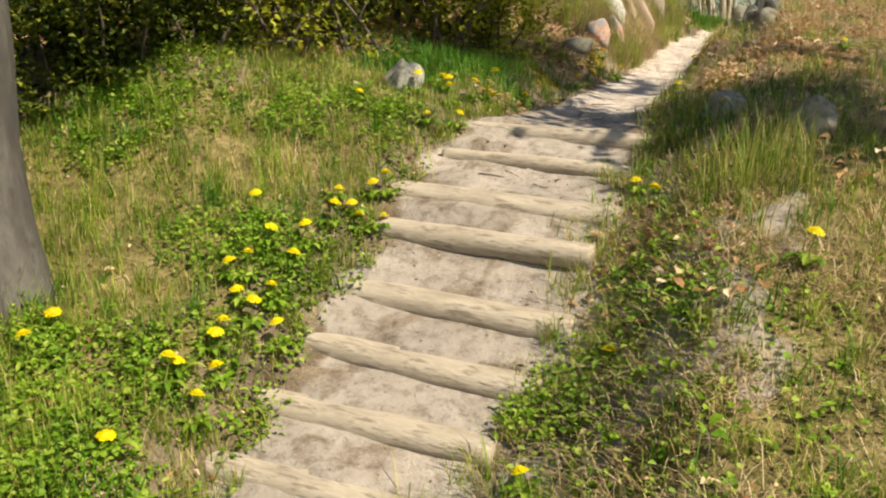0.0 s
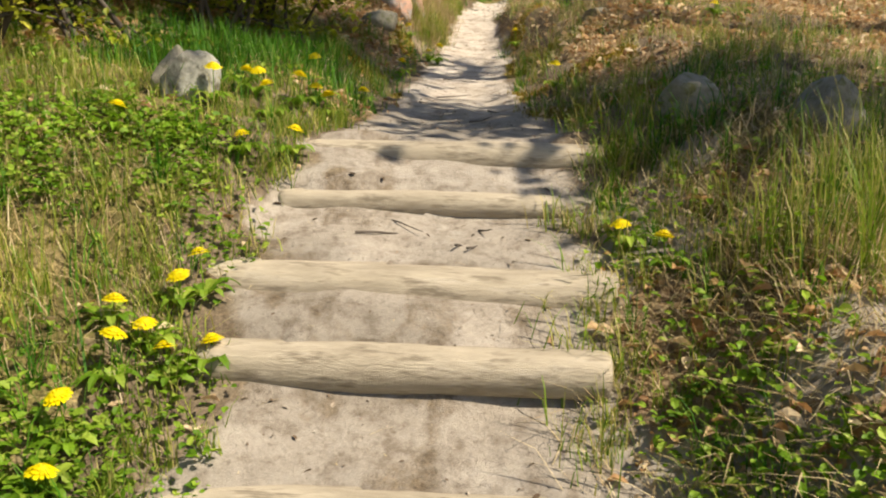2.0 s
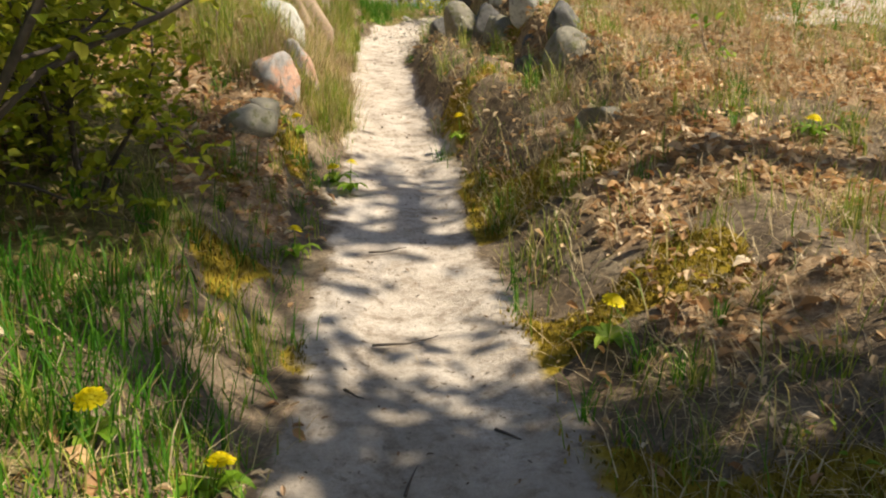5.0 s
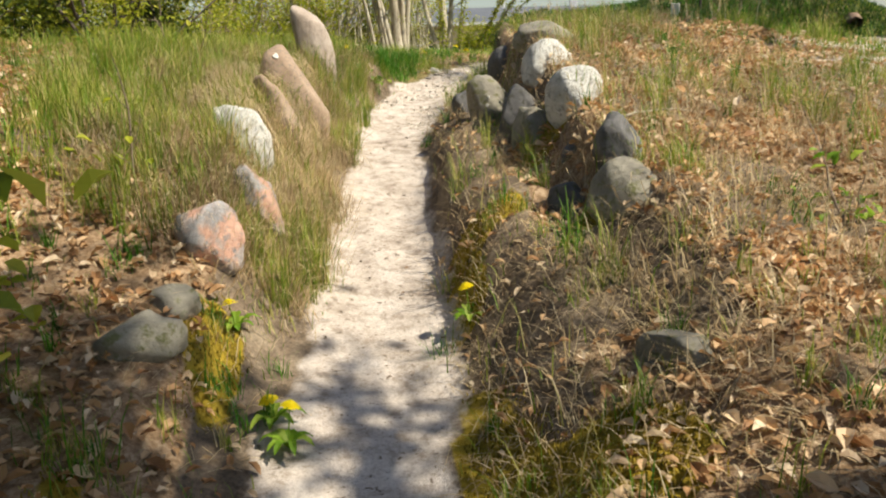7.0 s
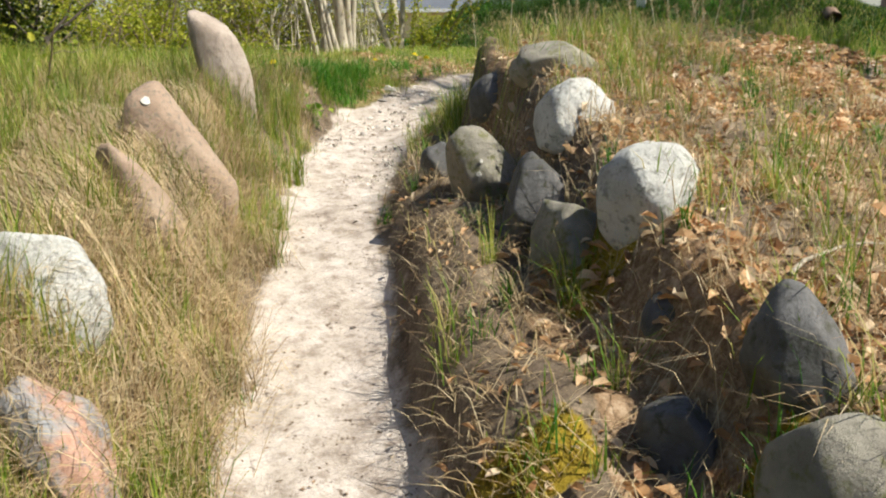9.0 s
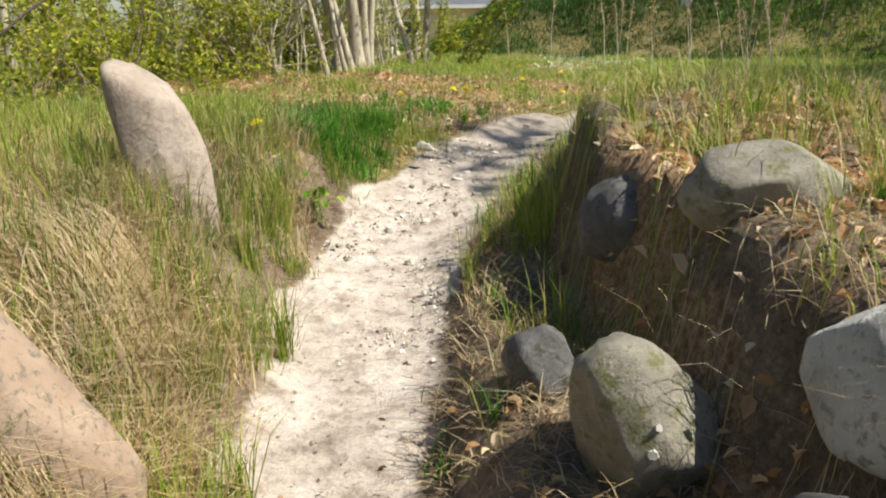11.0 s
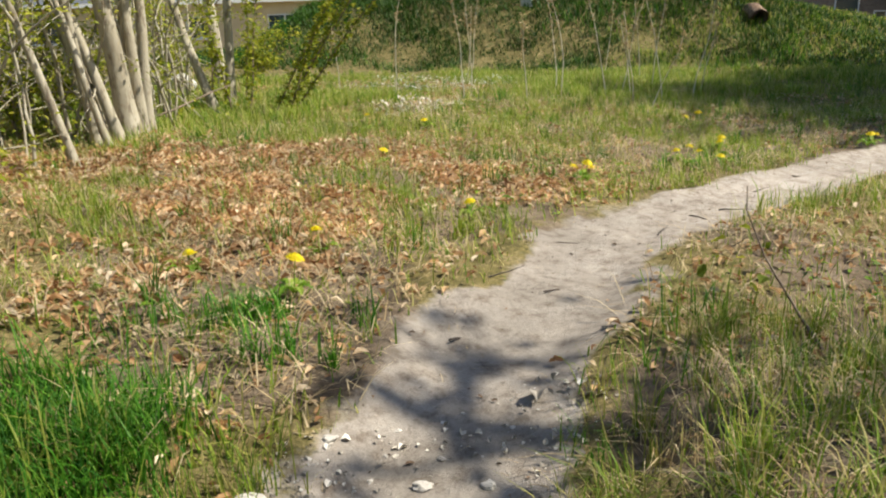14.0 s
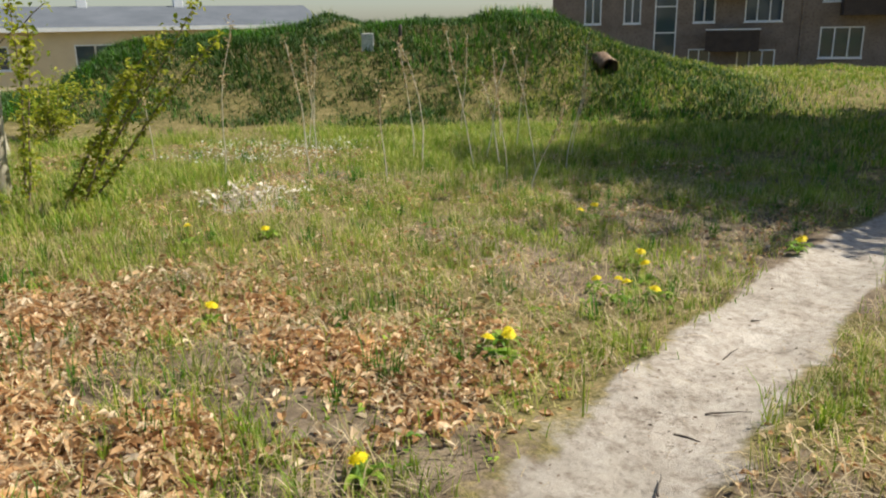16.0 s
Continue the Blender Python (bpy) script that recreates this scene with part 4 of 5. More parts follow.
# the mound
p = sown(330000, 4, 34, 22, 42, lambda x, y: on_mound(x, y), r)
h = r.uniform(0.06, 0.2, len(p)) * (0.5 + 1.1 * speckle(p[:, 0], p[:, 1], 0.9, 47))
stuff("grass", blades(p, h, r.uniform(0.006, 0.014, len(p)), r.uniform(0.5, 1.6, len(p)), r), SHADED_MOUND_GRASS, "dense grass on the mound, its green darkened as shade", "grass")
# sunlight on the crest as colour: yellower blades where the ground is highest
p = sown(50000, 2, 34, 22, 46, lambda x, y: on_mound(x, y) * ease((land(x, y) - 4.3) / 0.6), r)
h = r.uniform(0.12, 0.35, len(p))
stuff("grass", blades(p, h, r.uniform(0.008, 0.016, len(p)), r.uniform(0.2, 1.0, len(p)), r), GRASS, "yellow-green grass on the mound's crest, sunlight put into its colour", "grass")
# sunlit patches imitated by clumps of a brighter green
p = sown(90000, 4, 34, 22, 42, lambda x, y: on_mound(x, y) * ease((speckle(x, y, 1.7, 56) - 0.5) / 0.15) * (0.4 + 0.6 * speckle(x, y, 0.4, 57)), r)
h = r.uniform(0.12, 0.34, len(p))
stuff("grass", blades(p, h, r.uniform(0.005, 0.011, len(p)), r.uniform(0.3, 1.2, len(p)), r), LUSH, "grass clumps on the mound, brighter green as sunlit patches", "grass")
# clover and other low herbs
def herb_at(x, y):
    d, side = to_path(x, y)
    c = ease((speckle(x, y, 0.55, 41) - 0.3) / 0.3) * (0.3 + 0.75 * ease((speckle(x, y, 0.17, 45) - 0.35) / 0.25)) * np.where(y < 5.5, 0.7, 0.1)
    c = c * np.where(side > 0, 0.13 + 0.75 * ease((0.62 - np.hypot((x - 2.95) / 0.8, (y - 3.55) / 1.25)) / 0.25), 1.0)
    return c * open_ground(x, y)


p = sown(190000, -0.8, 5.0, 2.0, 6.2, chance=herb_at, r=r)
p[:, 2] += r.uniform(0.01, 0.09, len(p))
stuff("herbs", leaves(p, r.uniform(0.014, 0.04, len(p)), r, 0.35, 0.8), HERB, "clover and small broad-leaved herbs beside the steps", "herbs")
p = sown(40000, **far, chance=lambda x, y: 0.4 * ease((speckle(x, y, 0.9, 42) - 0.5) / 0.2) * open_ground(x, y), r=r)
p[:, 2] += r.uniform(0.01, 0.06, len(p))
stuff("herbs", leaves(p, r.uniform(0.02, 0.05, len(p)), r, 0.35, 0.7), HERB, "low green herbs in the meadow", "herbs")
# straw and stalks trodden flat
p = sown(110000, 0.4, 7.0, 2.4, 14.8, lambda x, y: open_ground(x, y) * (0.25 + 0.6 * (x > 3.1) * (y > 5.6)) * ease((speckle(x, y, 0.35, 53) - 0.2) / 0.4), r)
p[:, 2] += r.uniform(0.002, 0.02, len(p))
stuff("dry_grass", blades(p, r.uniform(0.03, 0.11, len(p)), r.uniform(0.001, 0.0024, len(p)), r.uniform(1.6, 2.0, len(p)), r, 0.5), STRAW, "short bits of dry grass lying flat on the banks", "dry grass")
p = sown(70000, 0.5, 12.0, 14.8, 23, lambda x, y: open_ground(x, y) * 0.7 * ease((speckle(x, y, 0.5, 54) - 0.2) / 0.4), r)
p[:, 2] += r.uniform(0.004, 0.03, len(p))
stuff("dry_grass", blades(p, r.uniform(0.04, 0.16, len(p)), r.uniform(0.0014, 0.0032, len(p)), r.uniform(1.5, 2.0, len(p)), r, 0.5), STRAW, "pale straw lying among the meadow grass", "dry grass")
p = sown(60000, 3, 16, 21.5, 27, lambda x, y: open_ground(x, y) * ease((speckle(x, y, 1.2, 55) - 0.25) / 0.3) * (1 - on_mound(x, y) * 0.6) * (np.hypot(x - 7.1, (y - 21.9) * 1.6) > 1.2) * (np.hypot((x - 8.5) / 1.8, y - 24.5) > 0.9), r)
h = r.uniform(0.08, 0.22, len(p))
stuff("grass", blades(p, h, r.uniform(0.003, 0.006, len(p)), r.uniform(0.2, 1.0, len(p)), r), MEADOW, "taller fresh green grass at the mound's foot", "grass")
# dead leaves
p = sown(52000, 0.6, 7.6, 15.6, 21, lambda x, y: litter_at(x, y) * open_ground(x, y), r)
p[:, 2] += r.uniform(0.004, 0.05, len(p))
stuff("dead_leaves", leaves(p, r.uniform(0.02, 0.07, len(p)), r, 0.5, 0.48, 0.4), DRY_LEAF, "thick carpet of curled fallen leaves in the meadow", "dead leaves")
p = sown(34000, 0.5, 13, 15.2, 26, lambda x, y: 0.7 * open_ground(x, y) * ease((speckle(x, y, 0.8, 48) - 0.3) / 0.3), r)
p[:, 2] += r.uniform(0.004, 0.03, len(p))
stuff("dead_leaves", leaves(p, r.uniform(0.025, 0.07, len(p)), r, 0.4, 0.5, 0.3), DRY_LEAF, "scattered dead leaves in the meadow grass", "dead leaves")
p = sown(125000, -3, 9, 2.0, 22, lambda x, y: litter_at(x, y) * open_ground(x, y), r)
p[:, 2] += r.uniform(0.004, 0.03, len(p))
stuff("dead_leaves", leaves(p, r.uniform(0.03, 0.08, len(p)), r, 0.3, 0.6, 0.3), DRY_LEAF, "dry orange-brown fallen leaves", "dead leaves")
p = sown(26000, **near, chance=lambda x, y: np.where(((x > 3.2) | (x < 2.5)) & (y > 6), 0.75, 0.4) * open_ground(x, y) * ease((speckle(x, y, 0.4, 46) - 0.3) / 0.3), r=r)
p[:, 2] += r.uniform(0.004, 0.04, len(p))
stuff("dead_leaves", leaves(p, r.uniform(0.02, 0.06, len(p)), r, 0.4, 0.5, 0.3), DRY_LEAF, "scattered brown dead leaves in the grass", "dead leaves")
p = sown(13500, 3.95, 5.8, 8.3, 12.6, lambda x, y: 0.6 * (0.25 + 0.75 * ease((speckle(x, y, 0.4, 66) - 0.35) / 0.25)) * (1 - 0.5 * scarp(x, y)), r)
p[:, 2] += r.uniform(0.003, 0.03, len(p))
stuff("dead_leaves", leaves(p, r.uniform(0.02, 0.06, len(p)), r, 0.5, 0.5, 0.4), DRY_LEAF, "brown dead leaves lying between the boulders", "dead leaves")
p = sown(4000, 4.0, 5.6, 8.3, 12.3, lambda x, y: 0.6 * ease((speckle(x, y, 0.5, 67) - 0.3) / 0.3), r)
h = r.uniform(0.1, 0.34, len(p))
stuff("dry_grass", blades(p, h, r.uniform(0.0008, 0.0016, len(p)), r.uniform(0.2, 1.1, len(p)), r), STRAW, "thin dry stalks standing among the boulders", "dry grass")
# moss cushions
p = sown(150000, 1.5, 4.6, 5.6, 11, lambda x, y: covers(x, y)[2] * open_ground(x, y), r)
h = r.uniform(0.008, 0.03, len(p))
stuff("moss", blades(p, h, r.uniform(0.002, 0.004, len(p)), r.uniform(0.2, 1.0, len(p)), r), MOSS, "golden green moss beside the path", "moss")
# crumbs of bark, leaf and earth on the trodden sand
def trodden(x, y):
    d, _ = to_path(x, y)
    return ease((half_width(y) + 0.12 - d) / 0.2) * (0.35 + 0.65 * ease((speckle(x, y, 0.3, 49) - 0.35) / 0.3))


p = sown(60000, 1.2, 12, 2.6, 18.5, lambda x, y: 0.55 * trodden(x, y), r)
p[:, 2] += r.uniform(0.001, 0.004, len(p))
stuff("crumbs", leaves(p, r.gamma(2.0, 0.0048, len(p)), r, 0.3, 0.5, 0.2), CRUMB, "crumbs of bark and dry leaf on the sand", "crumbs")
p = sown(26000, 1.2, 12, 2.6, 18.5, lambda x, y: 0.3 * trodden(x, y), r)
p[:, 2] += 0.002
stuff("crumbs", blades(p, r.uniform(0.01, 0.05, len(p)), r.uniform(0.0006, 0.0014, len(p)), r.uniform(1.8, 2.0, len(p)), r, 0.5), STRAW, "bits of straw on the sand", "crumbs")
p = sown(26000, 2.9, 5.0, 12.8, 15.4, lambda x, y: 0.5 * trodden(x, y) * ease((speckle(x, y, 0.25, 52) - 0.3) / 0.3), r)
p[:, 2] += 0.003
stuff("rubble", leaves(p, r.gamma(2.0, 0.006, len(p)), r, 0.7, 0.9, 0.5), RUBBLE, "white and grey crumbs of stone on the sand", "rubble")

# ---- dandelions ----


def dandelion_head(seed):
    r = np.random.default_rng(seed)
    vs, fs = [], []
    for ring, (count, reach, lift) in enumerate(((20, 0.024, 0.002), (16, 0.019, 0.007), (12, 0.013, 0.011), (7, 0.007, 0.013))):
        for n in range(count):
            a = 2 * math.pi * n / count + ring + r.uniform(-0.1, 0.1)
            s, w = reach * r.uniform(0.9, 1.08), 0.0034
            out, flat = np.array([math.cos(a), math.sin(a), 0]), np.array([-math.sin(a), math.cos(a), 0])
            base, at = np.array([0, 0, 0.002 + lift * 0.4]), len(vs) * 1
            at = sum(len(v) for v in vs)
            vs.append(np.stack([base - flat * w * 0.4, base + flat * w * 0.4, out * s * 0.6 + flat * w + [0, 0, lift + 0.003], out * s * 0.6 - flat * w + [0, 0, lift + 0.003], out * s + flat * w * 0.7 + [0, 0, lift], out * s - flat * w * 0.7 + [0, 0, lift]]))
            fs += [[at, at + 1, at + 2, at + 3], [at + 3, at + 2, at + 4, at + 5]]
    return np.concatenate(vs), fs


def dandelion(seed, stem):
    r = np.random.default_rng(seed)
    top = new("dandelion")
    lean = r.uniform(-0.02, 0.02, 2)
    line = np.array([[0, 0, -0.01], [lean[0] * 0.3, lean[1] * 0.3, stem * 0.5], [lean[0], lean[1], stem]])
    put(new("stem", mesh_of("stem", *tube(line, [0.0026, 0.0023, 0.002], 6), HERB, True)), top)
    head = put(new("flower_head", mesh_of("flower_head", dandelion_head(seed)[0] * 1.5, dandelion_head(seed)[1], PETAL)), top)
    head.matrix_world = pose(lean[0], lean[1], stem, r.uniform(-16, 16), r.uniform(-16, 16), 0)
    n = 9
    a = np.linspace(0, 2 * np.pi, n, endpoint=False) + r.uniform(-0.2, 0.2, n)
    pieces = []
    for k in range(n):
        out, flat, s = np.array([math.cos(a[k]), math.sin(a[k]), 0]), np.array([-math.sin(a[k]), math.cos(a[k]), 0]), r.uniform(0.06, 0.12)
        u = np.linspace(0, 1, 7)
        w = 0.013 * np.sin(np.pi * np.clip(u * 0.93 + 0.05, 0, 1)) * (1 + 0.5 * (np.arange(7) % 2)) + 0.001
        rib = out * (u * s)[:, None] + np.array([0, 0, 1.0]) * (0.05 * np.sin(u * 2.6) * s / 0.1 + 0.004)[:, None]
        v = np.concatenate([rib + flat * w[:, None] + [0, 0, 0.004], rib, rib - flat * w[:, None] + [0, 0, 0.004]])
        q = [[i, i + 1, i + 8, i + 7] for i in range(6)] + [[i + 7, i + 8, i + 15, i + 14] for i in range(6)]
        pieces.append((v, q))
    put(new("leaf_rosette", mesh_of("leaf_rosette", *joined(pieces), HERB)), top)
    return tagged(top, "yellow dandelion in full bloom with toothed green leaves", "dandelion", "dandelions beside the path")


STEPS_BLOOM = [(1.17, 5.14), (1.45, 5.48), (1.51, 5.79), (1.58, 5.73), (1.67, 5.53), (1.83, 5.95), (1.9, 5.86), (1.75, 5.8), (1.61, 5.22), (1.79, 5.3), (1.05, 4.08), (1.38, 4.36), (1.54, 4.5), (1.6, 4.56), (1.5, 4.35), (1.57, 4.28),
               (1.43, 4.2), (1.66, 4.35), (1.23, 3.87), (1.39, 3.99), (1.38, 3.85), (1.18, 3.61), (1.25, 3.64), (1.28, 3.53), (1.4, 3.61), (1.37, 3.47), (1.29, 3.33), (1.31, 3.24), (1.52, 3.46), (1.27, 3.05), (1.4, 3.16),
               (1.41, 2.96), (2.98, 4.72), (3.07, 4.57), (3.69, 3.68), (2.96, 3.5)]
LATER_BLOOM = [(0.65, 3.04), (0.72, 2.83), (1.3, 2.6), (2.75, 3.0), (1.27, 2.97), (2.46, 8.84), (2.22, 7.81), (3.11, 6.81), (2.0, 6.36), (1.76, 6.38), (3.25, 9.38), (4.39, 7.71), (2.3, 9.27), (2.52, 8.7),
               (5.46, 17.16), (6.51, 17.78), (6.56, 17.7), (6.72, 17.91), (8.45, 18.52), (8.22, 18.25), (7.98, 17.98), (7.9, 18.12), (7.72, 18.06), (7.83, 18.31), (9.12, 19.73), (9.22, 19.66), (9.81, 18.12),
               (9.66, 18.05), (6.05, 20.63), (6.59, 20.48), (4.5, 16.76), (4.26, 16.27), (3.92, 16.74), (5.6, 19.0), (2.9, 14.4)]
kinds = [dandelion(s, h) for s, h in ((1, 0.11), (2, 0.15), (3, 0.085))]
for n, (x, y) in enumerate(STEPS_BLOOM + LATER_BLOOM):
    place = pose(x, y, float(land(x, y)), 0, 0, n * 77)
    if n < 3:
        kinds[n].matrix_world = place
    else:
        copy_thing(kinds[n % 3], place)

# ---- trees and bushes ----


def limb(start, aim, length, radius, r, bend=0.25, rings=9):
    """A wandering line from start, tapering: points and radii."""
    d = np.array(aim, float) / np.linalg.norm(aim)
    pts = [np.array(start, float)]
    for _ in range(rings - 1):
        d = d + r.normal(0, bend / rings ** 0.5, 3)
        d /= np.linalg.norm(d)
        pts.append(pts[-1] + d * length / (rings - 1))
    return np.array(pts), radius * np.linspace(1, 0.25, rings)


def tree(name, x, y, height, radius, bark, label, seed, aim=(0, 0, 1), flare=1.5, twigs=6, leaf=None, leaf_size=0.05, per_twig=30, crown_from=0.5, spread=0.35, category="tree"):
    """Trunk, limbs and twigs, with loose leaves where it has any."""
    r = np.random.default_rng(seed)
    top = new(name)
    z = float(land(x, y))
    top.matrix_world = pose(x, y, z)
    line, rad = limb((0, 0, -0.08), aim, height, radius, r, 0.16, 16)
    rad = radius * np.linspace(1, 0.3, 16)
    rad[0], rad[1] = radius * flare, radius * (1 + (flare - 1) * 0.25)
    put(new("trunk", mesh_of("trunk", *tube(line, rad, 14, 0.06, seed), bark, True)), top)
    ends = []
    for n in range(twigs):
        k = int(r.uniform(crown_from, 0.95) * 15)
        a = r.uniform(0, 2 * math.pi)
        length = height * spread * r.uniform(0.5, 1.1)
        pts, rr = limb(line[k], (math.cos(a), math.sin(a), r.uniform(0.4, 1.3)), length, rad[k] * 0.5, r, 0.5, 8)
        pieces = [tube(pts, rr, 6)]
        ends.append(pts[2:])
        for _ in range(2):
            m = r.integers(3, 7)
            q, rq = limb(pts[m], r.normal(0, 1, 3) + [0, 0, 0.7], length * 0.4, rr[m] * 0.6, r, 0.5, 6)
            pieces.append(tube(q, rq, 5))
            ends.append(q)
        put(new("branch", mesh_of("branch", *joined(pieces), bark, True)), top)
    if leaf is not None:
        e = np.concatenate(ends)
        p = e[r.integers(0, len(e), per_twig * twigs)]
        p = p + r.normal(0, leaf_size * 1.6, p.shape)
        put(new("foliage", mesh_of("foliage", *leaves(p, r.uniform(0.6, 1.3, len(p)) * leaf_size, r, 0.6, 0.7), leaf)), top)
    return tagged(top, label, category)


def bush(x, y, height, stems, seed, leaf, bark, label, leaf_size=0.05, per_stem=60, wide=0.5, name="bush", category="bush"):
    r = np.random.default_rng(seed)
    top = new(name)
    top.matrix_world = pose(x, y, float(land(x, y)))
    ends = []
    for n in range(stems):
        a = r.uniform(0, 2 * math.pi)
        s = np.array([r.normal(0, 0.12), r.normal(0, 0.12), -0.12])
        pts, rr = limb(s, (math.cos(a) * wide, math.sin(a) * wide, 1), height * r.uniform(0.5, 1.1), height * 0.007 + 0.002, r, 0.45, 10)
        pieces = [tube(pts, rr, 6)]
        ends.append(pts[2:])
        for _ in range(3):
            m = r.integers(2, 8)
            q, rq = limb(pts[m], r.normal(0, 1, 3) + [0, 0, 0.5], height * 0.3, rr[m] * 0.6, r, 0.5, 6)
            pieces.append(tube(q, rq, 5))
            ends.append(q[1:])
        put(new("stem", mesh_of("stem", *joined(pieces), bark, True)), top)
    if per_stem:
        e = np.concatenate(ends)
        p = e[r.integers(0, len(e), per_stem * stems)]
        p = p + r.normal(0, leaf_size * 1.2, p.shape)
        p[:, 2] = np.maximum(p[:, 2], 0.03)
        put(new("foliage", mesh_of("foliage", *leaves(p, r.uniform(0.6, 1.3, len(p)) * leaf_size, r, 0.5, 0.75), leaf)), top)
    return tagged(top, label, category)


tree("tree", 0.22, 3.2, 6.0, 0.15, BARK, "grey-barked tree with a flared foot beside the steps", 50, (-0.1, 0.05, 1), 1.7, 10, DARK_LEAF, 0.08, 90, 0.6)
# the dark thicket above the left bank
r = np.random.default_rng(21)
spots = [(1.0, 7.6), (0.6, 6.6), (0.9, 8.6), (1.35, 8.2), (0.2, 7.4), (0.3, 8.4), (-0.5, 6.9), (-0.6, 8.0), (-0.3, 9.3), (0.6, 9.8), (0.0, 10.6), (-1.4, 7.4), (-1.3, 9.0), (-2.2, 8.2), (-1.6, 10.6), (-2.6, 9.8), (-3.2, 7.6),
         (0.3, 12.0), (0.8, 13.6), (-0.6, 12.6), (-0.2, 14.2), (-1.5, 6.2), (-2.6, 6.4), (-0.4, 5.9), (-1.2, 5.2), (-2.0, 4.6), (0.9, 15.4), (0.0, 16.4), (-0.2, 5.3), (-0.9, 4.5), (0.25, 6.0), (-0.6, 4.9), (-1.6, 3.8), (-1.1, 3.2)]
for n, (x, y) in enumerate(spots):
    lit = n % 3 == 0
    bush(x, y, r.uniform(1.5, 2.6), 7, 100 + n, YOUNG_LEAF if lit else DARK_LEAF, DARK_TWIG, "tangled bush with yellow-green young leaves" if lit else "tangled dark bush with small green leaves", 0.055, 300 if lit else 420)["group"] = "bushes of the thicket"
for n, (x, y, h) in enumerate([(-4.2, 8.5, 5), (-3.6, 11, 6), (-2.4, 13, 6), (-5, 6.5, 5), (-4, 4.5, 5), (-3.2, 15.5, 6), (-1.8, 12.0, 5), (-5.5, 10, 6)]):
    tree("tree", x, y, h, 0.1, BARK, "young woodland tree behind the thicket", 140 + n, (0, 0, 1), 1.3, 16, DARK_LEAF, 0.14, 110, 0.15, 0.4)
# trees outside the view that shade the top of the steps and the meadow's edge
tree("shade_tree", 6.5, 4.6, 7.4, 0.16, BARK, "spreading tree in young leaf on the slope", 60, (-0.1, 0.0, 1), 1.5, 30, DARK_LEAF, 0.12, 20, 0.45, 0.22)
tree("shade_tree", 6.3, 4.15, 4.6, 0.09, BARK, "small leafy tree on the slope", 64, (0.0, 0.0, 1), 1.4, 26, DARK_LEAF, 0.11, 60, 0.36, 0.24)
tree("shade_tree", 7.0, 6.6, 9.4, 0.15, BARK, "slim tree in young leaf on the slope", 61, (-0.02, 0.01, 1), 1.5, 28, DARK_LEAF, 0.12, 60, 0.66, 0.17)
tree("shade_tree", 8.4, 11.75, 7.6, 0.16, BARK, "slim tree in young leaf beside the bank", 63, (0.0, 0.0, 1), 1.5, 24, DARK_LEAF, 0.12, 26, 0.45, 0.22)
for n, (x, y, h) in enumerate([(21.2, 21.2, 9.5), (18.4, 18.6, 9.0), (17.0, 16.8, 8.0), (23.5, 18.8, 10.0)]):
    tree("shade_tree", x, y, h, 0.2, BARK, "broad tree beside the meadow", 62 + 10 * n, (0, 0, 1), 1.5, 36, DARK_LEAF, 0.2, 120, 0.42, 0.34)["group"] = "trees beside the meadow"
# slender trees at the meadow's edge
EDGE = [(3.86, 20.62, 5.0, 0.045, (-0.24, 0.05, 1), 0), (4.03, 20.9, 5.5, 0.05, (-0.05, 0, 1), 0), (3.66, 20.5, 4.8, 0.04, (-0.14, 0, 1), 0), (3.9, 20.98, 5.0, 0.04, (0.06, 0.05, 1), 0), (5.23, 23.4, 6.5, 0.055, (0.0, 0, 1), 0), (4.97, 22.55, 5.0, 0.05, (-0.32, 0.1, 1), 1), (3.94, 20.85, 5.5, 0.085, (-0.1, 0, 1), 1), (3.75, 20.75, 5.0, 0.06, (-0.2, 0.1, 1), 1), (4.1, 21.0, 5.0, 0.05, (0.03, 0.1, 1), 0), (3.5, 19.65, 4.0, 0.032, (-0.16, 0, 1), 0),
        (3.77, 20.3, 3.5, 0.03, (-0.22, 0, 1), 0), (4.38, 24.6, 6.0, 0.075, (-0.1, 0, 1), 1), (3.6, 23.4, 6.0, 0.06, (-0.12, 0, 1), 1), (3.0, 22.3, 5.5, 0.05, (0.08, 0, 1), 0), (2.6, 20.9, 5.0, 0.045, (-0.1, 0, 1), 0), (2.2, 23.6, 6.0, 0.07, (0.05, 0, 1), 1),
        (1.3, 21.6, 5.0, 0.05, (0.1, 0, 1), 0), (5.6, 26.5, 7.0, 0.1, (0.0, 0, 1), 1), (3.4, 26.8, 6.5, 0.08, (0.04, 0, 1), 1), (0.6, 24.5, 6.0, 0.07, (0, 0, 1), 1), (-0.8, 22.6, 6.0, 0.06, (0, 0, 1), 0), (1.8, 27.5, 7.0, 0.09, (0, 0, 1), 1), (2.9, 25.0, 6.0, 0.045, (0.1, 0, 1), 0)]
for n, (x, y, h, rad, aim, grey) in enumerate(EDGE):
    ob = tree("slender_tree", x, y, h, rad, PALE_BARK, "slender pale-barked tree with sparse yellow-green leaves", 200 + n, aim, 1.35, 9, YOUNG_LEAF, 0.055, 70, 0.25, 0.28)
    ob["group"] = "trees at the meadow's edge"
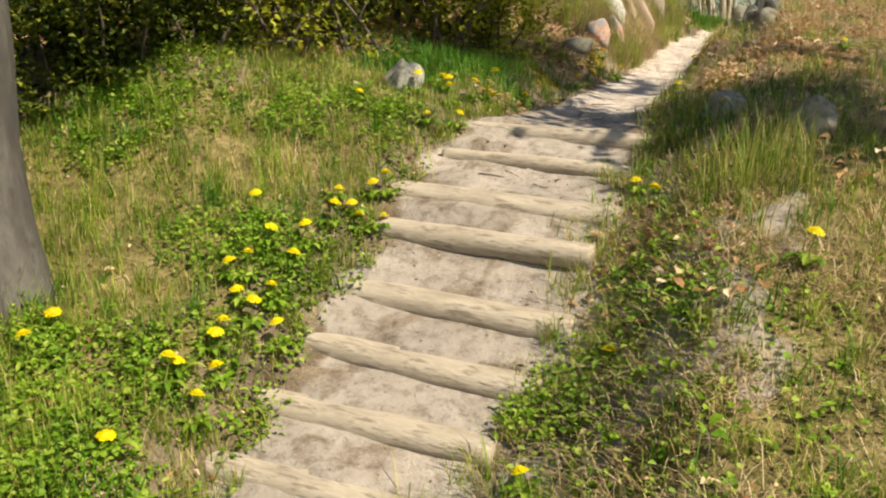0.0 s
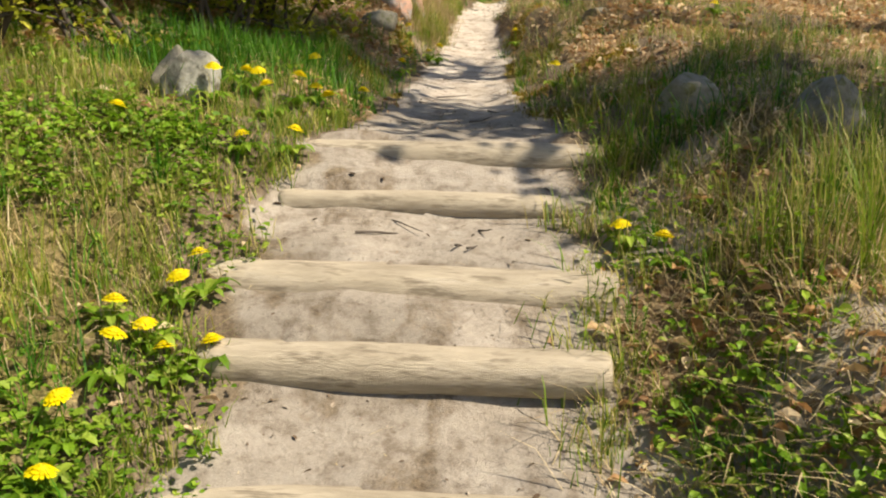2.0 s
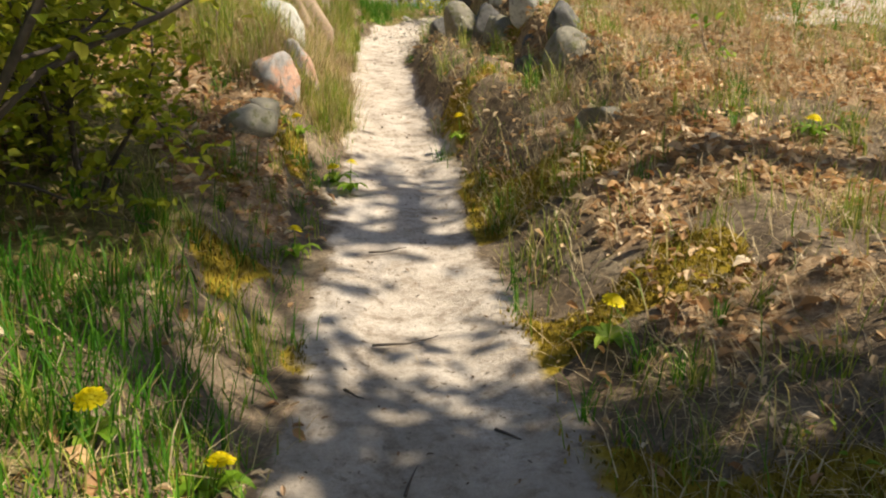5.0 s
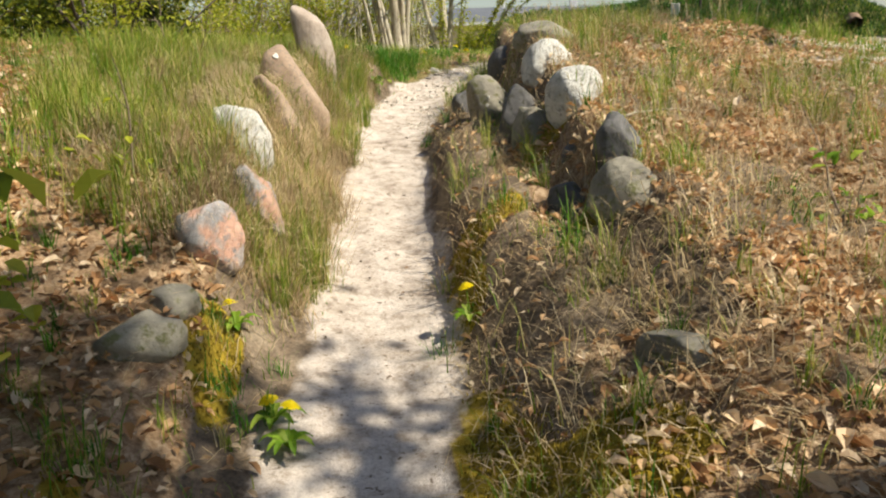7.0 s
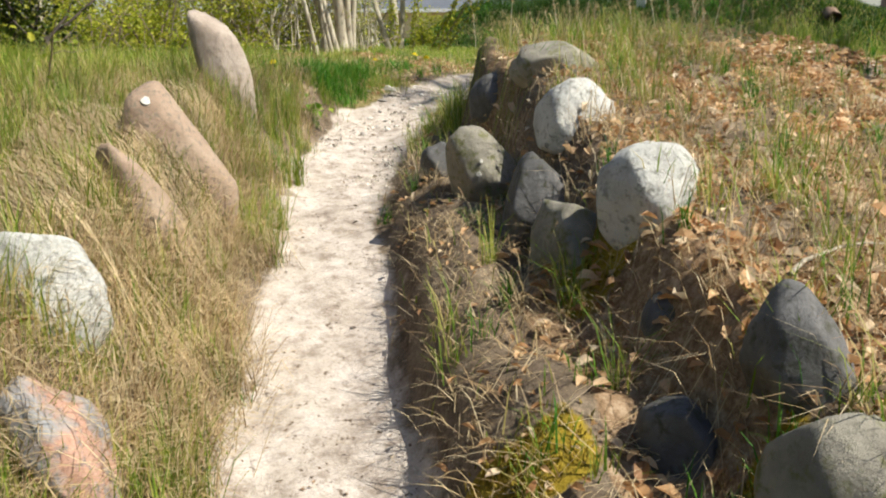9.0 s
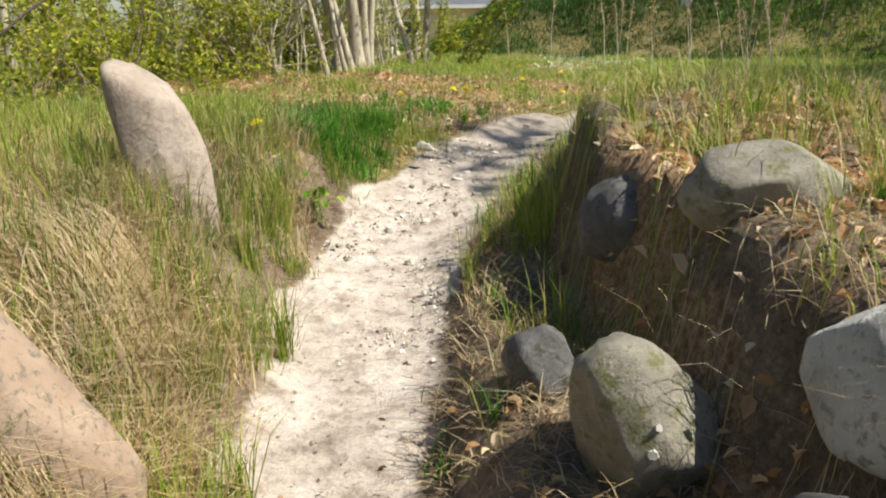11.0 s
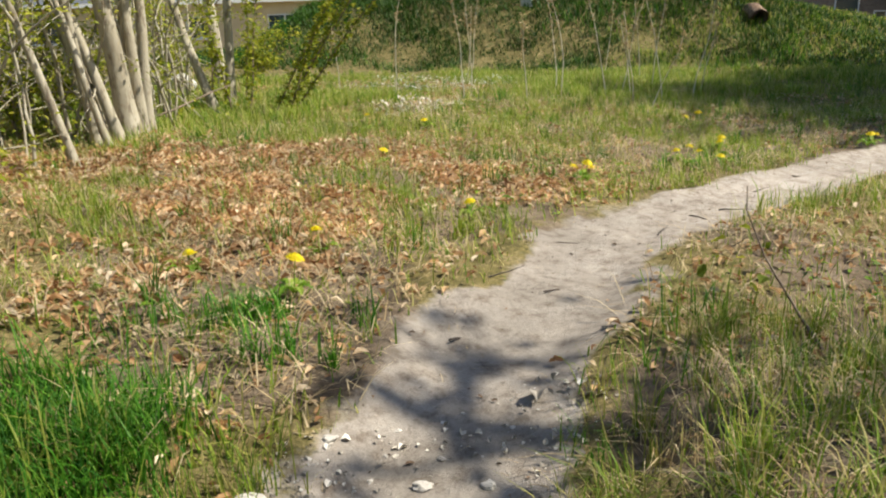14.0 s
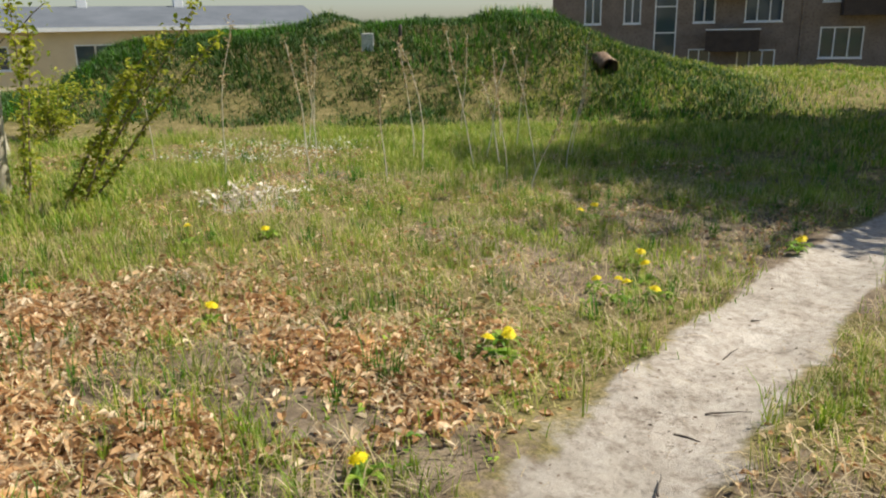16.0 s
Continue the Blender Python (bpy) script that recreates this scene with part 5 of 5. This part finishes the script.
# scrub between them
r = np.random.default_rng(31)
for n, (x, y) in enumerate([(2.6, 19.2), (1.9, 20.0), (3.1, 21.4), (2.2, 21.8), (1.2, 19.8), (0.4, 20.8), (3.4, 24.3), (4.4, 26.2), (2.4, 25.8), (1.0, 22.8), (-0.6, 20.0), (-0.4, 24.0), (1.4, 18.2), (0.2, 18.4), (6.4, 27.5), (5.0, 28.5), (-1.8, 18.2), (-2.2, 21.6)]):
    bush(x, y, r.uniform(0.9, 1.9), 7, 300 + n, YOUNG_LEAF, TWIG, "thin scrub with fresh yellow-green leaves", 0.055, 230, 0.4)["group"] = "scrub at the meadow's edge"
for n, (x, y) in enumerate([(-3, 25), (-1.5, 27), (0.2, 29), (2.2, 30.5), (4.2, 31), (-5, 28), (-3, 31), (-7, 25), (-6, 21), (-4.5, 18.5), (-8, 30), (0.8, 33), (5.4, 33.5), (-1, 35)]):
    bush(x, y, r.uniform(2.4, 4.0), 8, 370 + n, YOUNG_LEAF, TWIG, "tall scrub in fresh yellow-green leaf", 0.1, 170, 0.35)["group"] = "tall scrub behind the trees"
for n, (x, y) in enumerate([(2.5, 19.6), (3.0, 20.2), (2.9, 19.5), (3.4, 20.9), (2.2, 20.5), (3.2, 21.8), (4.3, 21.9), (4.6, 23.0), (3.9, 22.8), (1.6, 20.9), (4.9, 24.4), (2.8, 23.2)]):
    bush(x, y, r.uniform(1.6, 2.8), 6, 420 + n, YOUNG_LEAF, PALE_BARK, "clump of thin pale shoots with few leaves", 0.045, 55, 0.16)["group"] = "thin shoots at the meadow's edge"
for n, (x, y) in enumerate([(1.7, 17.2), (2.3, 18.2), (1.2, 16.6), (0.7, 17.6)]):
    bush(x, y, r.uniform(0.7, 1.1), 6, 440 + n, YOUNG_LEAF, TWIG, "low leafy scrub at the edge of the slope", 0.05, 60, 0.6)["group"] = "scrub at the meadow's edge"
# young shoots with small leaves in front of the mound


def shoot(x, y, length, aim, leaf, seed, words):
    """One long leaning shoot with small leaves all along it."""
    r = np.random.default_rng(seed)
    top = new("sapling")
    top.matrix_world = pose(x, y, float(land(x, y)))
    pts, rr = limb((0, 0, -0.08), aim, length, 0.013, r, 0.12, 14)
    put(new("stem", mesh_of("stem", *tube(pts, rr, 6), TWIG, True)), top)
    at = r.uniform(0.12, 1.0, 230) * 13
    low = np.clip(at.astype(int), 0, 12)
    p = pts[low] + (pts[low + 1] - pts[low]) * (at - low)[:, None] + r.normal(0, 0.03, (230, 3))
    put(new("foliage", mesh_of("foliage", *leaves(p, r.uniform(0.04, 0.075, 230), r, 0.6, 0.7), leaf)), top)
    return tagged(top, words, "sapling", "young shoots before the mound")


for n, (x, y, l, aim) in enumerate([(5.62, 22.56, 2.3, (0.6, -0.38, 1)), (5.5, 22.4, 1.9, (0.42, -0.25, 1)), (5.75, 22.7, 2.1, (0.75, -0.4, 1)), (5.3, 22.7, 1.7, (0.2, -0.1, 1)), (5.1, 22.5, 1.6, (-0.1, 0.1, 1)), (5.9, 23.2, 1.8, (0.5, -0.3, 1)), (5.4, 23.4, 1.9, (0.1, -0.1, 1)), (4.9, 22.9, 1.5, (0.15, 0, 1)), (5.66, 22.3, 1.5, (0.3, -0.3, 1))]):
    shoot(x, y, l, aim, YOUNG_LEAF, 330 + n, "long leaning shoot with small fresh green leaves")
# little saplings along the path
for n, (x, y, h, m, words) in enumerate([(3.72, 4.42, 0.34, DRY_LEAF, "small sapling with orange young leaves"), (3.42, 3.5, 0.32, DRY_LEAF, "small sapling with orange young leaves"), (4.55, 8.9, 0.55, HERB, "small sapling with green and reddish leaves"),
                                         (4.35, 9.7, 0.4, DRY_LEAF, "small sapling with reddish leaves"), (3.08, 14.1, 0.14, HERB, "low green seedling on the sandy edge"), (3.35, 3.05, 0.2, HERB, "fresh green seedling beside the steps"), (1.75, 9.9, 0.7, YOUNG_LEAF, "young shoot with yellow-green leaves"), (1.55, 12.9, 0.9, YOUNG_LEAF, "young shoot with yellow-green leaves"), (5.85, 14.85, 0.7, YOUNG_LEAF, "thin young shoot on top of the bank")]):
    bush(x, y, h, 3, 340 + n, m, TWIG, words, 0.055, 9, 0.4, "sapling", "sapling")

# ---- small things in the meadow and on the path ----


def stalk(x, y, h, seed):
    r = np.random.default_rng(seed)
    top = new("dry_stalk")
    top.matrix_world = pose(x, y, float(land(x, y)))
    pts, rr = limb((0, 0, -0.03), (r.normal(0, 0.08), r.normal(0, 0.08), 1), h, 0.008, r, 0.2, 10)
    rr = np.maximum(rr, 0.004)
    put(new("stem", mesh_of("stem", *tube(pts, rr, 6), CHIP, True)), top)
    p = pts[r.integers(6, 10, 60)] + r.normal(0, 0.02, (60, 3)) * [1, 1, 2.5]
    tagged(put(new("seed_head", mesh_of("seed_head", *leaves(p, r.uniform(0.03, 0.06, 60), r, 0.8, 0.4), STRAW)), top), kind="stuff")
    return tagged(top, "tall dry stalk with a withered seed head", "dry stalk", "dry stalks in the meadow")


r = np.random.default_rng(41)
for n, (x, y) in enumerate([(7.3, 23.2), (8.2, 23.0), (8.6, 22.0), (9.6, 22.8), (10.0, 23.6), (10.5, 22.4), (10.9, 23.2), (11.6, 23.4), (9.9, 21.6), (12.0, 24.2), (9.0, 24.4), (11.2, 22.0), (7.1, 25.0), (9.4, 25.4), (10.3, 27.0), (9.93, 22.2), (12.3, 25.6), (9.8, 21.1), (10.6, 21.9), (11.8, 22.5)]):
    stalk(x, y, r.uniform(0.9, 1.7), 400 + n)


def twig(x, y, length, turn, seed, material=DARK_TWIG, thick=0.005, label="thin dark twig lying on the sand", tilt=0.0):
    r = np.random.default_rng(seed)
    pts, rr = limb((-length / 2, 0, 0), (1, 0, tilt), length, thick, r, 0.25, 7)
    ob = new("twig", mesh_of("twig", *tube(pts, rr, 6), material, True))
    ob.matrix_world = pose(x, y, float(land(x, y)) + thick * 0.7 + 0.007 + max(0, tilt) * length * 0.4, 0, 0, turn)
    return tagged(ob, label, "twig", "twigs on the path")


for n, (x, y, l, turn) in enumerate([(2.28, 4.93, 0.46, 12), (2.2, 4.98, 0.26, -55), (2.42, 4.8, 0.1, 70), (2.46, 4.78, 0.07, 60), (2.52, 4.9, 0.09, -65), (2.3, 3.86, 0.1, -35), (2.62, 6.1, 0.14, -35), (2.45, 6.4, 0.1, 60), (2.55, 7.1, 0.22, -8), (2.35, 6.8, 0.09, -60), (2.75, 6.55, 0.12, -40), (2.6, 7.9, 0.16, 5), (2.4, 6.0, 0.12, 20),
                                     (5.14, 16.24, 0.22, -15), (5.75, 16.62, 0.2, -10), (4.75, 15.8, 0.16, 30), (6.3, 16.6, 0.14, 40), (7.0, 16.8, 0.2, -30), (7.6, 17.2, 0.18, 10), (6.7, 16.75, 0.15, -60), (5.3, 16.05, 0.12, 5), (8.2, 17.4, 0.2, -5), (3.9, 15.0, 0.14, 20)]):
    twig(x, y, l, turn, 500 + n)
twig(4.3, 10.0, 0.55, 35, 530, PALE_BARK, 0.007, "bare pale branch lying across the bank", 0.12)
twig(4.4, 21.9, 1.6, 12, 531, TWIG, 0.02, "fallen branch under the slender trees")
twig(2.6, 18.6, 0.8, -20, 532, TWIG, 0.014, "dry branch lying among dead leaves")
b = boulder("boulder", 4.87, 25.2, (0.36, 0.3, 0.34), 0, LICHEN, "white stone at the foot of the trees", 70, 0.12)
# white blossom in front of the mound, and pale chips on the heap
r = np.random.default_rng(51)
p = sown(2600, 6.6, 10.4, 23.6, 26.0, lambda x, y: ease((1 - np.hypot((x - 8.5) / 1.7, (y - 24.7) / 0.9)) / 0.5), r)
p[:, 2] += r.uniform(0.05, 0.16, len(p))
stuff("white_flowers", leaves(p, r.uniform(0.014, 0.032, len(p)), r, 0.3, 0.9, 0.1), WHITE_PETAL, "patch of small white spring flowers", "flowers")
p = sown(2600, 5.8, 8.4, 21.2, 22.6, lambda x, y: ease((1 - np.hypot((x - 7.1) / 0.7, (y - 21.9) / 0.34)) / 0.5), r)
p[:, 2] += r.uniform(0.01, 0.13, len(p))
stuff("wood_chips", leaves(p, r.uniform(0.03, 0.08, len(p)), r, 0.4, 0.4, 0.1), CHIP, "heap of pale wood chips in the grass", "wood chips")

# ---- on the mound ----
bm = bmesh.new()
box(bm, -0.13, -0.02, -0.25, 0.13, 0.02, 0.14, 0.01)
sign = part("marker_stone", bm, PALE_STONE, None)
sign.matrix_world = pose(13.14, 29.92, float(land(13.14, 29.92)) + 0.25, 0, 0, -30)
tagged(sign, "small pale marker slab set in the mound", "marker stone")
post = new("post", mesh_of("post", *tube([[0, 0, -0.2], [0, 0, 0.3], [0, 0, 0.42], [0, 0, 0.43]], [0.04, 0.04, 0.035, 0.004], 8), DARK_WOOD, True))
post.matrix_world = pose(13.86, 29.77, float(land(13.86, 29.77)), 4, 0, 0)
tagged(post, "short dark post on top of the mound", "post")


def hollow_stump(x, y, radius, length, turn):
    line = [[0, 0, 0], [0.2 * length, 0, 0.02], [0.6 * length, 0, 0.0], [length, 0, -0.04]]
    outer, q = tube(line, [radius, radius * 1.04, radius * 0.98, radius * 1.05], 18, 0.09, 3)
    inner, q2 = tube(line, [radius * 0.72] * 4, 18, 0.1, 4)
    v, f = joined([(outer, q), (inner, q2[:, ::-1])])
    rim = [[i, (i + 1) % 18, 72 + (i + 1) % 18, 72 + i] for i in range(18)]
    ob = new("hollow_log", mesh_of("hollow_log", v, np.concatenate([f, rim]), SAWN, True))
    ob.matrix_world = pose(x, y, float(land(x, y)) - radius * 0.1, 0, 8, turn)
    return tagged(ob, "rotten hollow log lying on the mound's shoulder", "log")


hollow_stump(16.85, 26.79, 0.17, 0.6, -115)

# ---- houses ----


def window(parent, x0, z0, x1, z1, panes, depth=0.12):
    """A white casement window in the plane y = 0 of its house, facing -y."""
    w = new("window")
    w.parent = parent
    t = 0.07
    bm = bmesh.new()
    for a in ((x0, z0, x1, z0 + t), (x0, z1 - t, x1, z1), (x0, z0 + t, x0 + t, z1 - t), (x1 - t, z0 + t, x1, z1 - t)):
        box(bm, a[0], -0.03, a[1], a[2], depth, a[3])
    step = (x1 - x0) / panes
    for n in range(1, panes):
        box(bm, x0 + n * step - t / 2, -0.025, z0 + t, x0 + n * step + t / 2, depth - 0.01, z1 - t)
    part("window_frame", bm, WHITE_PAINT, w)
    for n in range(panes):
        boxed("pane", (x0 + n * step + t * 0.7, 0.03, z0 + t, x0 + (n + 1) * step - t * 0.7, 0.045, z1 - t), GLASS, w)
    boxed("window_sill", (x0 - 0.04, -0.1, z0 - 0.06, x1 + 0.04, 0.0, z0), WHITE_PAINT, w)
    return w


def wall_with(parent, width, z0, z1, thick, holes, material):
    """A wall in the plane y = 0 with openings that go through it."""
    bm = bmesh.new()
    across = sorted({0.0, width, *(h[0] for h in holes), *(h[2] for h in holes)})
    up = sorted({z0, z1, *(h[1] for h in holes), *(h[3] for h in holes)})
    grid = [[bm.verts.new((x, 0, z)) for z in up] for x in across]
    for i in range(len(across) - 1):
        for j in range(len(up) - 1):
            x, z = (across[i] + across[i + 1]) / 2, (up[j] + up[j + 1]) / 2
            if not any(h[0] < x < h[2] and h[1] < z < h[3] for h in holes):
                bm.faces.new((grid[i][j], grid[i + 1][j], grid[i + 1][j + 1], grid[i][j + 1]))
    bmesh.ops.delete(bm, geom=[v for v in bm.verts if not v.link_faces], context="VERTS")
    made = bmesh.ops.extrude_face_region(bm, geom=list(bm.faces))
    bmesh.ops.translate(bm, verts=[v for v in made["geom"] if isinstance(v, bmesh.types.BMVert)], vec=(0, thick, 0))
    bmesh.ops.recalc_face_normals(bm, faces=bm.faces)
    return part("wall", bm, material, parent)


def house_frame(name, corner, along, label):
    """A house whose front runs from corner along a direction; it faces to the right of that, to -y of its own."""
    h = new(name)
    h.matrix_world = Matrix.Translation(corner) @ Matrix.Rotation(math.atan2(along[1], along[0]), 4, "Z")
    return tagged(h, label, "house")


BUNGALOW = dict(corner=(-0.16, 61.0, 1.6), along=(0.98, -0.2))
b = house_frame("bungalow", BUNGALOW["corner"], BUNGALOW["along"], "low cream-rendered house with a shallow grey roof")
holes = [(x, 1.0, x + w, 2.15) for x, w in ((1.5, 1.5), (5.0, 1.6), (9.3, 1.4), (13.6, 1.9), (18.6, 1.6), (22.6, 1.6))]
wall_with(b, 26.0, -1.5, 2.9, 0.3, holes, PLASTER)
for h in holes:
    window(b, *h, 2)
for ends in ((0.0, 0.3, -1.5, 0.3, 8.7, 2.9), (25.7, 0.3, -1.5, 26.0, 8.7, 2.9), (0.0, 8.7, -1.5, 26.0, 9.0, 2.9)):
    boxed("wall", ends, PLASTER, b)
boxed("fascia", (-0.5, -0.52, 2.78, 26.5, -0.46, 2.98), WHITE_PAINT, b)
bm = bmesh.new()
v = [bm.verts.new(c) for c in ((-0.5, -0.46, 2.94), (26.5, -0.46, 2.94), (26.5, 4.5, 4.1), (-0.5, 4.5, 4.1), (-0.5, 9.4, 2.94), (26.5, 9.4, 2.94), (-0.5, -0.46, 2.82), (26.5, -0.46, 2.82), (-0.5, 9.4, 2.82), (26.5, 9.4, 2.82))]
for f in ((0, 1, 2, 3), (3, 2, 5, 4), (6, 8, 9, 7), (0, 6, 7, 1), (4, 5, 9, 8), (0, 3, 4, 8, 6), (1, 7, 9, 5, 2)):
    bm.faces.new([v[n] for n in f])
roof = part("roof", bm, ROOFING, b)
for x in (4.0, 9.5, 14.0, 19.0):
    boxed("vent", (x, 4.2, 3.9, x + 0.5, 4.8, 4.6), WHITE_PAINT, roof, 0.02)

FLATS = dict(corner=(37.4, 49.7, 0.54), along=(0.577, -0.817))
a = house_frame("apartment_building", FLATS["corner"], FLATS["along"], "brown-brick apartment block with white windows and dark balconies")
a["category"] = "apartment building"
rows = []
for up in (0.0, 2.87, 5.74):
    rows += [(1.85, 3.75 + up, 2.8, 5.25 + up, 2), (4.05, 3.75 + up, 5.0, 5.25 + up, 2), (7.8, 3.75 + up, 8.95, 5.25 + up, 2), (10.45, 3.75 + up, 12.35, 5.25 + up, 3), (14.25, 4.7 + up - 2.87, 16.35, 6.3 + up - 2.87, 3), (18.6, 3.75 + up, 19.7, 5.25 + up, 2), (21.0, 3.75 + up, 23.0, 5.25 + up, 3)]
rows += [(7.65, 0.95, 8.8, 2.35, 2), (10.2, 0.95, 12.15, 2.3, 3), (18.6, 0.95, 19.7, 2.35, 2), (21.0, 0.95, 23.0, 2.35, 3), (1.85, 0.95, 2.8, 2.35, 2)]
tall_window = (5.75, 1.9, 6.95, 9.5, 1)
wall_with(a, 27.0, -2.0, 12.4, 0.4, [h[:4] for h in rows + [tall_window]], BROWN_BRICK)
for h in rows:
    window(a, *h)
w = window(a, *tall_window)
for z in (3.2, 4.6, 6.0, 7.4):
    boxed("transom", (5.8, -0.02, z, 6.9, 0.1, z + 0.07), WHITE_PAINT, w)
for ends in ((0.0, 0.4, -2.0, 0.4, 10.6, 12.4), (26.6, 0.4, -2.0, 27.0, 10.6, 12.4), (0.0, 10.6, -2.0, 27.0, 11.0, 12.4)):
    boxed("wall", ends, BROWN_BRICK, a)
boxed("roof", (-0.4, -0.4, 12.4, 27.4, 11.4, 12.65), ROOFING, a)
boxed("drainpipe", (13.3, -0.1, -2.0, 13.4, -0.01, 12.4), BROWN_BRICK, a)
for x0, z in ((8.55, 2.35), (8.55, 5.22), (8.55, 8.09), (15.1, 4.1), (15.1, 6.97), (15.1, 9.84)):
    balcony = new("balcony")
    balcony.parent = a
    boxed("floor_slab", (x0, -1.25, z - 0.12, x0 + 2.7, 0.0, z), DARK_WOOD, balcony)
    bm = bmesh.new()
    ring = [(x0, 0), (x0, -1.25), (x0 + 2.7, -1.25), (x0 + 2.7, 0), (x0 + 2.66, 0), (x0 + 2.66, -1.21), (x0 + 0.04, -1.21), (x0 + 0.04, 0)]
    low, top_rim = [bm.verts.new((x, y, z)) for x, y in ring], [bm.verts.new((x, y, z + 0.95)) for x, y in ring]
    bm.faces.new(low[::-1])
    bm.faces.new(top_rim)
    for n in range(8):
        bm.faces.new((low[n], low[(n + 1) % 8], top_rim[(n + 1) % 8], top_rim[n]))
    part("parapet", bm, DARK_WOOD, balcony)
    boxed("handrail", (x0 - 0.03, -1.29, z + 1.0, x0 + 2.73, -1.2, z + 1.06), WHITE_PAINT, balcony)
